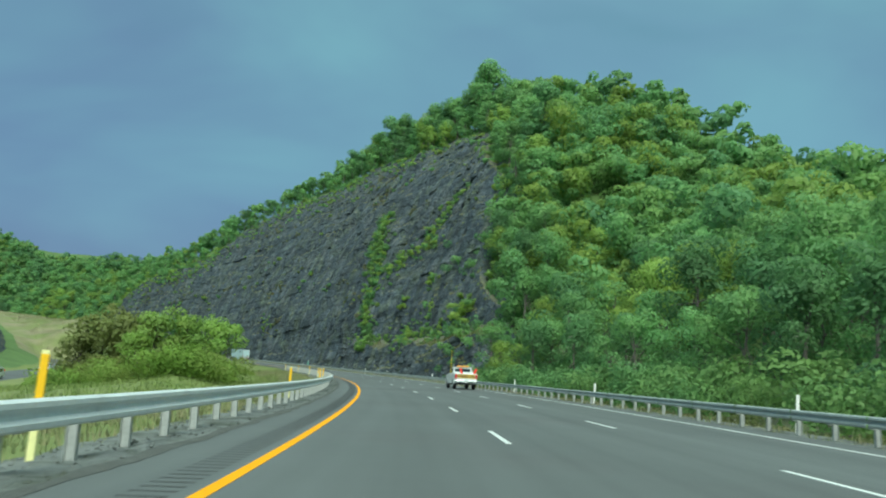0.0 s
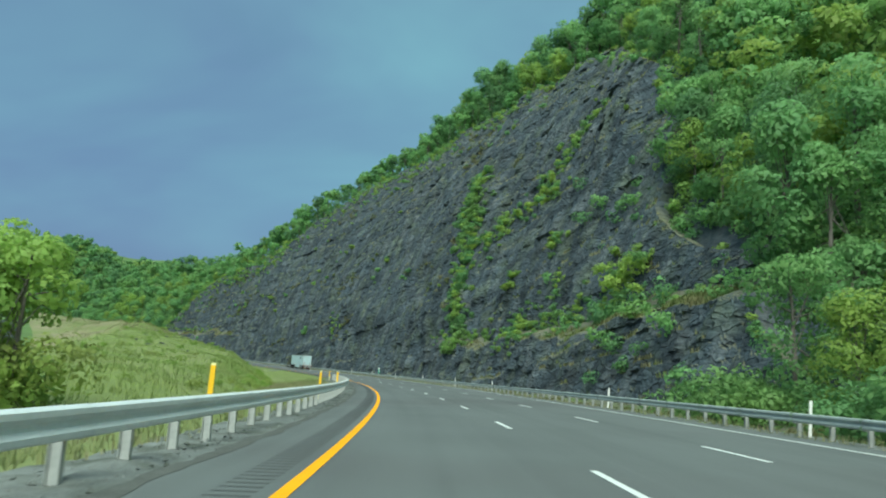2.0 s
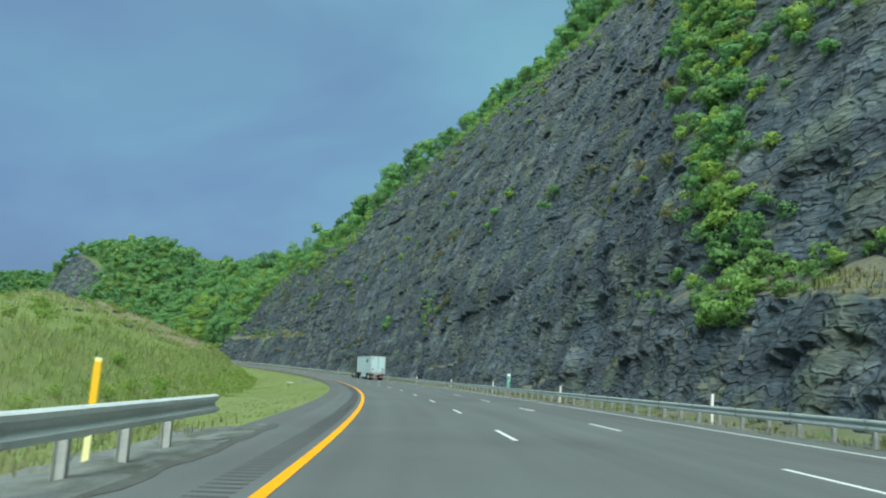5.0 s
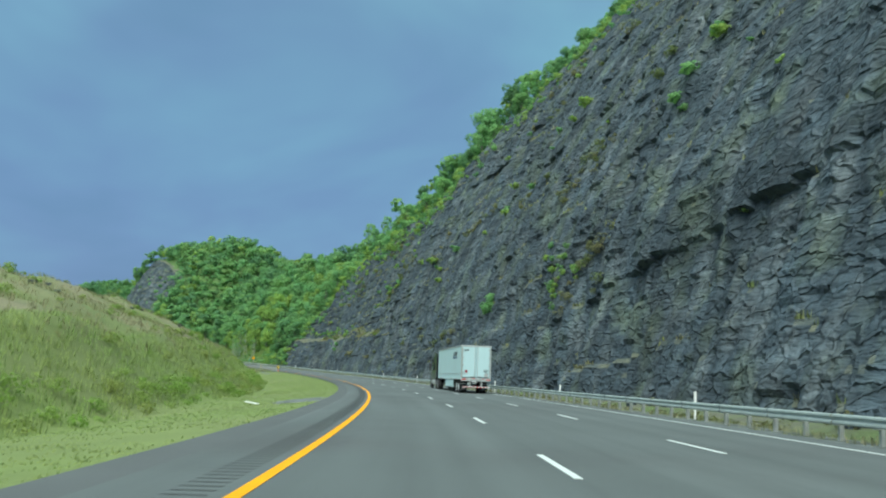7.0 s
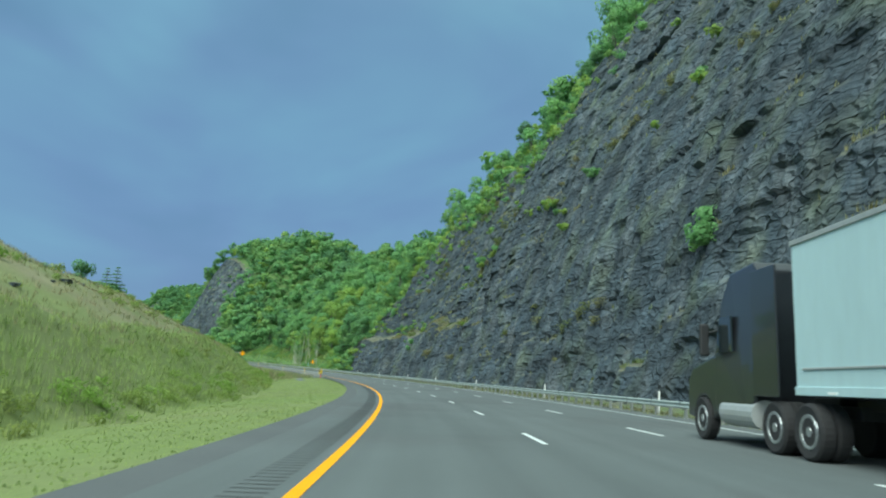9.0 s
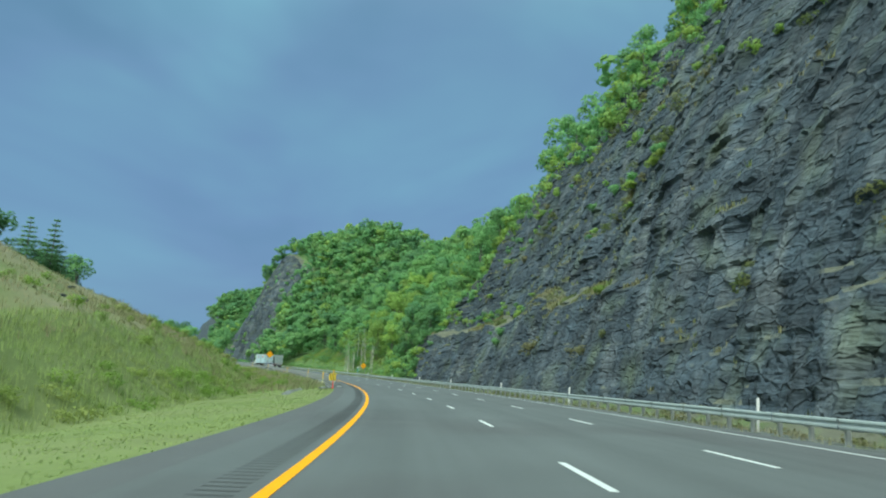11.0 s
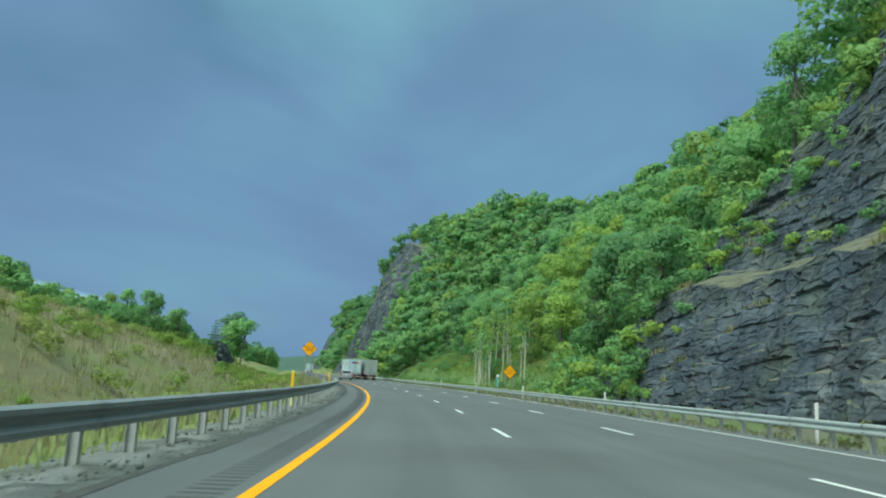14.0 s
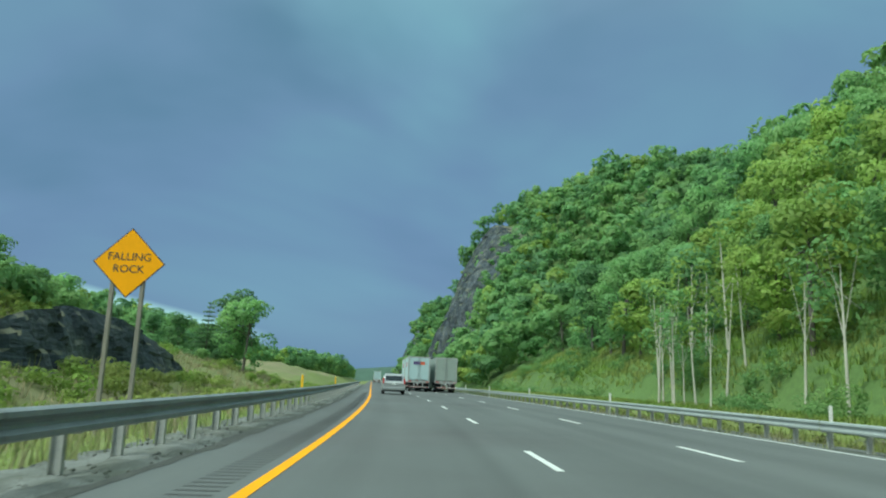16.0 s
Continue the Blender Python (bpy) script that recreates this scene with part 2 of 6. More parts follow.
    crack.inputs["Scale"].default_value = 0.9
    gape = n.new("ShaderNodeMapRange")
    gape.inputs["From Max"].default_value, gape.inputs["To Max"].default_value = 0.11, 0.55
    rough = n.new("ShaderNodeTexNoise")
    rough.inputs["Scale"].default_value, rough.inputs["Detail"].default_value = 1.5, 5.0
    sm = n.new("ShaderNodeMath")
    sm.operation = "ADD"
    bp = n.new("ShaderNodeBump")
    bp.inputs["Strength"].default_value, bp.inputs["Distance"].default_value = 0.9, 0.34
    l.new(tc.outputs["Object"], mp.inputs["Vector"])
    cm = n.new("ShaderNodeMapping")
    cm.inputs["Scale"].default_value = (0.70, 1.15, 1.0)
    cw = n.new("ShaderNodeTexNoise")
    cw.inputs["Scale"].default_value, cw.inputs["Detail"].default_value = 0.8, 4.0
    ca = n.new("ShaderNodeMixRGB")
    ca.blend_type = "ADD"
    ca.inputs["Fac"].default_value = 0.9
    l.new(uv.outputs["UV"], cm.inputs["Vector"])
    l.new(tc.outputs["Object"], cw.inputs["Vector"])
    l.new(cm.outputs["Vector"], ca.inputs["Color1"])
    l.new(cw.outputs["Color"], ca.inputs["Color2"])
    l.new(ca.outputs["Color"], crack.inputs["Vector"])
    l.new(mp.outputs["Vector"], rough.inputs["Vector"])
    l.new(crack.outputs["Distance"], gape.inputs["Value"])
    l.new(gape.outputs["Result"], sm.inputs[0])
    l.new(rough.outputs["Fac"], sm.inputs[1])
    l.new(sm.outputs[0], bp.inputs["Height"])
    l.new(bp.outputs["Normal"], p.inputs["Normal"])
    return m


M_VERGE = material("stony_verge", (0.120, 0.125, 0.085), 0.95, spread=0.45, scale=0.6, fine=8, bump=0.8, bump_scale=6, second=(0.085, 0.120, 0.040), second_at=(0.4, 0.6), second_scale=0.3)
M_DRY_GROUND = material("dry_grass_ground", (0.212, 0.196, 0.112), 0.95, spread=0.3, scale=0.3, fine=5, bump=0.8, bump_scale=3, second=(0.155, 0.190, 0.060), second_at=(0.36, 0.64), second_scale=0.10)
M_ROCK = rock_material()
M_LEAF = leaf_material("leaves", (0.212, 0.415, 0.165), (0.265, 0.440, 0.145))
M_LEAF_YELLOW = leaf_material("yellow_green_leaves", (0.335, 0.470, 0.108), (0.272, 0.440, 0.128))
M_LEAF_DARK = leaf_material("dark_leaves", (0.150, 0.305, 0.140), (0.190, 0.345, 0.130))
M_LEAF_RUST = leaf_material("rusty_leaves", (0.250, 0.285, 0.095), (0.215, 0.270, 0.090))
M_BARK = material("bark", (0.13, 0.12, 0.105), 0.9, spread=0.4, scale=3, fine=30, bump=0.6, bump_scale=20, stretch=(1, 1, 0.25))
M_BARK_PALE = material("pale_bark", (0.46, 0.45, 0.39), 0.9, spread=0.35, scale=2, fine=20, bump=0.5, bump_scale=20, stretch=(1, 1, 0.3))
M_BLADE = leaf_material("grass_blades", (0.250, 0.390, 0.080), (0.330, 0.390, 0.120), spread=0.2, patch=0.12)
M_LEDGE = leaf_material("ledge_grass_blades", (0.270, 0.262, 0.130), (0.170, 0.225, 0.075), patch=0.2)
M_DRY = leaf_material("dry_grass", (0.395, 0.365, 0.220), (0.295, 0.335, 0.140), spread=0.2, patch=0.2)
M_GALV = material("galvanised_steel", (0.47, 0.52, 0.515), 0.5, 0.40, spread=0.16, scale=1.5, fine=14, bump=0.05)
M_GALV_DULL = material("weathered_steel", (0.42, 0.44, 0.42), 0.6, 0.4, spread=0.25, scale=2, fine=14)


# ---- building helpers ----
def mesh_arrays(name, verts, faces, mat, smooth=False, normals=None):
    """A mesh from arrays of corners and of faces with the same number of corners each."""
    verts, faces = np.asarray(verts, np.float32), np.asarray(faces, np.int32)
    me = bpy.data.meshes.new(name)
    k = faces.shape[1]
    me.vertices.add(len(verts))
    me.vertices.foreach_set("co", verts.ravel())
    me.loops.add(faces.size)
    me.loops.foreach_set("vertex_index", faces.ravel())
    me.polygons.add(len(faces))
    me.polygons.foreach_set("loop_start", np.arange(0, faces.size, k, dtype=np.int32))
    me.polygons.foreach_set("use_smooth", np.full(len(faces), smooth))
    me.materials.append(mat)
    me.update(calc_edges=True)
    if normals is not None:
        me.normals_split_custom_set_from_vertices(np.asarray(normals, np.float32))
    return me


def grid_faces(ni, nj):
    i, j = np.meshgrid(np.arange(ni - 1), np.arange(nj - 1), indexing="ij")
    a = (i * nj + j).ravel()
    return np.stack([a, a + nj, a + nj + 1, a + 1], 1)


def sheet(name, xyz, mat, smooth=True):
    ni, nj, _ = xyz.shape
    return new(name, mesh_arrays(name, xyz.reshape(-1, 3), grid_faces(ni, nj), mat, smooth))


def part(name, bm, mat, parent, label=""):
    """One mesh object under a thing or a part, from a bmesh or a ready mesh."""
    me = bm
    if isinstance(bm, bmesh.types.BMesh):
        me = bpy.data.meshes.new(name)
        bm.to_mesh(me)
        bm.free()
        me.materials.append(mat)
    ob = new(name, me)
    ob.parent = parent
    return tagged(ob, label)


def box(bm, size, at=(0, 0, 0), bevel=0.0, turn=None, taper=None):
    """A box of that size centred at a point, with bevelled edges; taper scales its top."""
    made = bmesh.ops.create_cube(bm, size=1.0)["verts"]
    for v in made:
        v.co = Vector((v.co.x * size[0], v.co.y * size[1], v.co.z * size[2]))
        if taper and v.co.z > 0:
            v.co.x *= taper[0]
            v.co.y *= taper[1]
    if bevel:
        edges = list({e for v in made for e in v.link_edges})
        made = list({v for f in bmesh.ops.bevel(bm, geom=edges, offset=bevel, segments=2, affect="EDGES", profile=0.5)["faces"] for v in f.verts}
                    | {v for v in made if v.is_valid})
    m = Matrix.Translation(at) @ (turn.to_4x4() if turn else Matrix())
    bmesh.ops.transform(bm, matrix=m, verts=made)
    return made


def tube(bm, p, q, r, r_end=None, sides=10):
    """A closed round bar from p to q."""
    p, q = Vector(p), Vector(q)
    d = q - p
    made = bmesh.ops.create_cone(bm, cap_ends=True, segments=sides, radius1=r, radius2=r if r_end is None else r_end, depth=d.length)["verts"]
    bmesh.ops.transform(bm, matrix=Matrix.Translation((p + q) / 2) @ d.to_track_quat("Z", "Y").to_matrix().to_4x4(), verts=made)
    return made


def plate(bm, outline, y0, y1, bevel=0.0):
    """A solid from an outline in x and z, between two depths in y."""
    a = [bm.verts.new((x, y0, z)) for x, z in outline]
    b = [bm.verts.new((x, y1, z)) for x, z in outline]
    bm.faces.new(a)
    bm.faces.new(b[::-1])
    for i in range(len(a)):
        j = (i + 1) % len(a)
        bm.faces.new((a[j], a[i], b[i], b[j]))
    bmesh.ops.recalc_face_normals(bm, faces=bm.faces)
    if bevel:
        bmesh.ops.bevel(bm, geom=list(bm.edges), offset=bevel, segments=2, affect="EDGES", profile=0.5)
    return bm


def thing(name, m, label, category, group="", kind=""):
    ob = new(name)
    ob.empty_display_size = 0.3
    ob.matrix_world = m
    return tagged(ob, label, category, group, kind)


# ---- value noise on arrays ----
def hash01(*k):
    h = np.zeros(np.broadcast(*k).shape)
    for i, a in enumerate(k):
        h = h + np.asarray(a, float) * (12.9898, 78.233, 37.719, 9.151)[i]
    h = np.sin(h) * 43758.5453
    return h - np.floor(h)


def noise2(x, y, seed=0.0):
    xi, yi = np.floor(x), np.floor(y)
    fx, fy = x - xi, y - yi
    fx, fy = fx * fx * (3 - 2 * fx), fy * fy * (3 - 2 * fy)
    s = xi * 0 + seed
    return ((hash01(xi, yi, s) * (1 - fx) + hash01(xi + 1, yi, s) * fx) * (1 - fy)
            + (hash01(xi, yi + 1, s) * (1 - fx) + hash01(xi + 1, yi + 1, s) * fx) * fy)


def fractal(x, y, seed=0.0, octaves=4):
    return sum((noise2(x * 2 ** o, y * 2 ** o, seed + o) - 0.5) / 2 ** o for o in range(octaves))


# ---- the line of the road: s metres along it, lat metres to its right ----
S_FROM, S_TO, S_BEND = -300.0, 1300.0, 534.0


def heading(s):
    """Degrees that the road has turned to the left at s."""
    c = np.clip(s, -100, S_BEND)
    e = np.clip(np.asarray(s, float) - S_BEND, 0, 75)
    return 6.998e-06 * c * c + 0.09526 * c + 1.559 + 0.10273 * (e - e * e / 150)


def grade(s):
    c = np.clip(s, -100, S_BEND)
    return 9.143e-08 * c * c + 1.564e-05 * c - 0.03895


LINE_S = np.arange(S_FROM, S_TO + 1, 1.0)
_h, _g = np.radians(heading(LINE_S + 0.5)), grade(LINE_S + 0.5)
LINE = np.zeros((len(LINE_S), 3))
LINE[1:] = np.cumsum(np.stack([-np.sin(_h), np.cos(_h), _g], 1), 0)[:-1]
LINE -= LINE[int(-S_FROM)]


def bank(s):
    return np.tan(np.radians(np.interp(s, (-100, 0, 534, 700), (2.6, 2.6, 0.4, 0.0))))


def fall(s, lat):
    """How far the right shoulder falls away below the plane of the lanes."""
    return np.interp(s, (440, 540), (-0.16, -0.27)) * np.clip((lat - 9.4) / 2.4, 0, 1)


def place(s, lat, z=0.0, banked=True):
    """World places of points s along, lat across and z above the road's line."""
    s, lat, z = np.broadcast_arrays(np.asarray(s, float), np.asarray(lat, float), np.asarray(z, float))
    h = np.radians(heading(s))
    p = np.stack([np.interp(s, LINE_S, LINE[:, i]) for i in range(3)], -1)
    p[..., 0] += lat * np.cos(h)
    p[..., 1] += lat * np.sin(h)
    p[..., 2] += z + (lat * bank(s) + fall(s, lat) if banked else 0)
    return p


def on_road(s, lat, z=0.0, turn=0.0, upright=False):
    """A pose on the road: x to the right, y ahead, z up, leaning with the road unless upright."""
    p = place(s, lat, z)
    h = radians(float(heading(s)) + turn)
    if upright:
        return Matrix.Translation(p) @ Matrix.Rotation(h, 4, "Z")
    f = Vector((-math.sin(h), math.cos(h), float(grade(s)))).normalized()
    r = Vector((math.cos(h), math.sin(h), float(bank(s))))
    u = r.cross(f).normalized()
    r = f.cross(u)
    m = Matrix((r, f, u)).transposed().to_4x4()
    m.translation = p
    return m


# ---- the lie of the land, as heights above the road's line ----
HILL_S = (-120, 60, 104, 118, 132, 146, 160, 200, 235, 300, 381, 411, 432, 480, 508, 528, 545, 600, 660, 720, 790, 840, 872, 905, 960, 1060, 1120, 1300)
HILL_25 = (2, 2, 3, 11, 13, 16, 26, 40, 50, 50, 45, 40, 35, 27, 20, 10, 3, 2, 3, 3, 8, 20, 38, 20, 5, 10, 36, 30)
HILL_36 = (6, 7, 9, 16, 21, 30, 45, 58, 66, 65, 62, 57, 51, 43, 35, 24, 13, 10, 8, 10, 26, 48, 56, 30, 12, 18, 50, 40)
HILL_50 = (10, 13, 19, 24, 31, 42, 54, 68, 78, 80, 76, 71, 64, 53, 46, 38, 28, 25, 20, 24, 48, 66, 72, 40, 22, 26, 58, 46)
HILL_80 = (16, 22, 30, 33, 38, 47, 62, 84, 98, 101, 97, 90, 83, 70, 63, 58, 50, 48, 46, 50, 74, 77, 76, 46, 34, 36, 62, 52)
HILL_160 = (26, 30, 37, 39, 44, 50, 62, 84, 100, 106, 104, 100, 95, 86, 80, 76, 70, 68, 68, 72, 76, 77, 76, 56, 44, 44, 64, 56)


def hill(s, lat):
    """The natural hillside to the right of the road."""
    cols = [np.interp(s, HILL_S, c) for c in ([0] * len(HILL_S), HILL_25, HILL_36, HILL_50, HILL_80, HILL_160)]
    edges = (17.0, 25.0, 36.0, 50.0, 80.0, 160.0)
    z = cols[0]
    for k in range(5):
        f = np.clip((lat - edges[k]) / (edges[k + 1] - edges[k]), 0, 1)
        z = z + f * (cols[k + 1] - cols[k])
    return z + np.clip((lat - 20) / 20, 0, 1) * 3.0 * fractal(s / 30, lat / 30, 5)


FACE_Z = (0, 8, 17, 27, 45, 58, 70, 84)
FACE_LAT = (0, 2.5, 4.5, 8, 14.5, 20, 27, 36)


def toe(s):
    return np.interp(s, (100, 150, 470, 500, 560, 700, 790, 850, 900, 1000), (20.5, 19.5, 19.5, 22.0, 22.5, 22, 20.5, 16, 16, 15))


def ledge(s, z):
    """The lower step of the cut, where it has one."""
    on = np.interp(s, (95, 125, 205, 234, 424, 450, 490, 560), (2.4, 3.2, 3.0, 0, 0, 1.8, 3.2, 3.2))
    top = np.interp(s, (110, 160, 230, 424, 470, 515, 560), (9, 7.6, 7.8, 11.5, 11.5, 9.6, 8.0)) + 3.4 * (noise2(s / 9, s * 0 + 0.5, 51) - 0.5) + 1.2 * (noise2(s / 2.7, s * 0 + 0.5, 52) - 0.5)
    return on * np.clip((z - top) / 1.6, 0, 1)


def face_lat(s, z):
    """How far the cut face stands from the road's line at a height."""
    return toe(s) + np.interp(z, FACE_Z, FACE_LAT) + ledge(s, z)


def face_height(s, lat):
    z = np.interp(lat - toe(s), FACE_LAT, FACE_Z)
    for _ in range(6):
        z = 0.5 * z + 0.5 * np.interp(lat - toe(s) - ledge(s, z), FACE_LAT, FACE_Z)
    return z + np.clip(lat - toe(s) - 36, 0, None) * 3


MOUND_S = (-100, 40, 90, 150, 220, 290, 380, 440, 490, 540, 600, 690, 770, 1300)
MOUND_20 = (-1.4, -1.3, -0.8, 0.8, 2.8, 3.5, 4.0, 3.6, 3.0, 2.2, 1.6, 0.2, 1.8, 1)
MOUND_30 = (-2.6, -2.6, -2.2, 1.6, 5.2, 7.0, 8.2, 8.4, 7.2, 5.2, 6.0, 0.8, 4.5, 2)
MOUND_40 = (-4.0, -4.0, -3.8, -0.5, 5.4, 9.0, 11.8, 12.4, 10.4, 7.2, 7.4, 2.0, 5.5, 3)
MOUND_60 = (-4.2, -4.2, -4.2, -4.2, -4.2, -4.2, 6.0, 13.5, 11.0, 8.5, 8.0, 5.0, 6.0, 4)
MOUND_90 = (-2.0, -2.0, -2.0, 0.0, 1.0, 4.0, 8.0, 10.0, 9.0, 9.0, 10.0, 12.0, 12.0, 8)
MOUND_200 = (14, 14, 16, 18, 14, 10, 8, 8, 12, 16, 18, 18, 18, 14)


def mound(s, lat):
    """The land to the left of the road; lat is positive to the left here."""
    cols = [np.interp(s, MOUND_S, c) for c in ([-0.15] * 14, [-1.15] * 14, MOUND_20, MOUND_30, MOUND_40, MOUND_60, MOUND_90, MOUND_200)]
    edges = (4.4, 13.5, 20.0, 30.0, 40.0, 60.0, 90.0, 200.0)
    z = cols[0]
    for k in range(7):
        f = np.clip((lat - edges[k]) / (edges[k + 1] - edges[k]), 0, 1)
        z = z + f * (cols[k + 1] - cols[k])
    z = z + np.clip((lat - 8) / 15, 0, 1) * 1.3 * fractal(s / 14, lat / 10, 9)
    level = np.clip((lat - 43) / 4, 0, 1) * np.clip((64 - lat) / 4, 0, 1) * np.clip((345 - s) / 20, 0, 1)
    return z + level * (-4.35 - z)


def land(s, lat):
    """Height of the ground above the road's line at any place."""
    s, lat = np.broadcast_arrays(np.asarray(s, float), np.asarray(lat, float))
    right = np.minimum(hill(s, lat), face_height(s, lat - 2.2)) + 0.12 * fractal(s, lat, 3)
    right = np.where(lat < 17, -0.10 - 0.5 * np.exp(-((lat - 16) / 2.0) ** 2) + 0.1 * fractal(s, lat, 3), np.maximum(right, -0.5))
    left = mound(s, -lat)
    flat = np.full_like(s, -0.12)
    return np.where(lat > 11.0, right, np.where(lat < -4.3, left, flat)) + lat * bank(s) * np.clip(1.6 - np.abs(lat) / 25, 0, 1) + fall(s, lat) * np.clip((26 - lat) / 10, 0, 1)


def ground_point(s, lat):
    return place(s, lat, land(s, lat), banked=False)


# ---- ground, road and markings ----
g_s = np.concatenate([np.arange(-300, -30, 10.0), np.arange(-30, 620, 2.5), np.arange(620, 760, 10.0), np.arange(760, 950, 4.0), np.arange(950, 1301, 10.0)])
g_lat = np.concatenate([-np.array([420, 330, 260, 200, 160, 130, 110, 95, 85, 76, 68.0]), np.arange(-62, -30, 2.5), np.arange(-30, -4.3, 1.0), [-4.2, -3.6, 0, 5, 10.4, 11.2],
                        np.arange(12, 30, 1.0), np.arange(30, 60, 2.5), np.arange(60, 160, 8.0), [180, 220, 280, 360]])
GS, GL = np.meshgrid(g_s, g_lat, indexing="ij")
g_xyz = ground_point(GS, GL)
g_xyz[:, [0, -1], 2] = -27.0              # the outer edges run in under the wide plain
g_xyz[[0, -1], :, 2] = -27.0
ground = sheet("ground", g_xyz, M_GRASS)
tagged(ground, "grassy verge, mound and wooded hillside ground", "ground", kind="structure")
for m in (M_SOIL, M_VERGE, M_DRY_GROUND, M_ROCK):
    ground.data.materials.append(m)
c_s, c_l = GS[:-1, :-1], GL[:-1, :-1] + 1.5 * fractal(GS[:-1, :-1] / 9, GL[:-1, :-1] / 9, 77)
cut = (c_l > 17) & ((c_s < 560) | (c_s > 755)) & (hill(GS[:-1, :-1], GL[:-1, :-1]) > face_height(GS[:-1, :-1], GL[:-1, :-1] - 2.2) + 0.3)
zone = np.where(cut, 4, np.where(c_l > 30, 1, np.where((c_l > 11) & ((c_s < 562) | (c_l < 14.5)), 2, np.where(((c_l < -21.5) & (c_l > -75) & (c_s + 1.2 * c_l > 225)) | ((c_l < -9) & (c_l > -75) & (c_s > 452) & (c_s < 640)), 3, np.where(c_l < -66, 1, np.where(c_l > 21, 1, 0))))))
ground.data.polygons.foreach_set("material_index", zone.ravel().astype(np.int32))

r_s = np.arange(-300, 1301, 2.0)


def strip(name, lats, z, mat, s=r_s, banked=True):
    S, L = np.meshgrid(s, np.asarray(lats, float), indexing="ij")
    ob = sheet(name, place(S, L, z, banked), mat)
    index = np.empty(len(ob.data.loops), np.int32)
    ob.data.loops.foreach_get("vertex_index", index)
    ob.data.uv_layers.new(name="along").data.foreach_set("uv", np.stack([L.ravel()[index], S.ravel()[index]], 1).astype(np.float32).ravel())
    return ob


road = tagged(strip("road", np.concatenate([np.linspace(-3.35, 9.4, 10), [10.2, 11.0, 11.6]]), 0.0, M_ASPHALT), "grey asphalt highway with three lanes", "road", kind="structure")
def rough_shoulder(s0, s1, inner, outer, name, mat, label, seed, wobble=0.35, lift=0.11, step=0.35, cols=11):
    """A strip of loose stone with an uneven surface and a ragged outer edge."""
    S, Q = np.meshgrid(np.arange(s0, s1, step), np.linspace(0, 1, cols), indexing="ij")
    L = inner + (outer - inner) * Q + wobble * Q * fractal(S / 1.6, Q * 0, seed, 3)
    z = -0.02 + lift * fractal(S * 1.3, L * 2.6, seed + 1, 3) * np.clip(Q * 6, 0, 1) - 0.17 * Q ** 2
    return tagged(sheet(name, place(S, L, z), mat), label, "shoulder", kind="structure")


for s0, s1 in ((-40, 186), (438, 720)):
    rough_shoulder(s0, s1, -3.36, -5.5, "shoulder", M_GRAVEL, "grey gravel strip beside the asphalt", 65)
tagged(strip("shoulder", (-4.15, -3.7, -3.36), -0.02, M_SHOULDER, np.arange(184, 441, 2.0)), "dark asphalt shoulder meeting the grass", "shoulder", kind="structure")
tagged(strip("shoulder", (11.55, 12.4, 13.2), -0.03, M_GRAVEL), "grey gravel verge below the guardrail", "shoulder", kind="structure")
tagged(strip("opposite_road", (-58.5, -53, -47.5), -4.2, M_ASPHALT, np.arange(-200, 332, 4.0), False), "grey asphalt of the opposite carriageway", "road", kind="structure")
yellow_line = tagged(strip("edge_line", (-1.92, -1.76), 0.006, M_YELLOW), "solid yellow edge line painted on asphalt", "road marking", kind="structure")
white_line = tagged(strip("edge_line", (9.16, 9.30), 0.006, M_WHITE), "solid white edge line painted on asphalt", "road marking", kind="structure")

dash_mesh = None
for lat, first, pace in ((1.95, 14.2, 12.07), (5.65, 8.2, 11.99)):
    for k in range(-5, 75):
        bm = bmesh.new()
        if dash_mesh is None:
            box(bm, (0.115, 3.1, 0.008), (0, 1.55, 0.004))
            dash_mesh = bpy.data.meshes.new("lane_dash")
            bm.to_mesh(dash_mesh)
            dash_mesh.materials.append(M_WHITE)
        bm.free()
        d = new("lane_dash", dash_mesh)
        d.matrix_world = on_road(first + pace * k, lat, 0.002)
        tagged(d, "white painted lane dash on asphalt", "road marking", "lane dashes", "structure")

# grooves in the left shoulder: flat quads, the shade inside them painted dark
n_groove = 2050
gs = -20 + np.arange(n_groove) * 0.305
corner = np.array([(-0.23, -0.03), (0.23, -0.05), (0.23, 0.045), (-0.23, 0.035)])
gv = np.concatenate([place(gs[:, None] + corner[None, :, 1], -2.33 + corner[None, :, 0], 0.004).reshape(-1, 3)])
rumble = new("rumble_strip", mesh_arrays("rumble_strip", gv, np.arange(n_groove * 4).reshape(-1, 4), M_GROOVE_SHADE))
tagged(rumble, "row of shoulder grooves drawn flat, with their shade painted dark", "rumble strip", kind="stuff")
for e_s in (np.arange(-40, 186, 0.4), np.arange(438, 720, 0.4)):
    E_S, E_Q = np.meshgrid(e_s, np.array([0.0, 1.0]), indexing="ij")
    E_L = -3.33 - 0.05 * E_Q + (E_Q - 0.45) * (-0.03 - 0.42 * np.clip(fractal(E_S / 1.3, E_Q * 3, 66, 4) + 0.12, 0, 1))
    seam = sheet("edge_crack", place(E_S, E_L, 0.006 + 0.022 * E_Q), M_DIRT)
    tagged(seam, "dark dirt-filled seam at the asphalt edge", "trim", kind="structure")


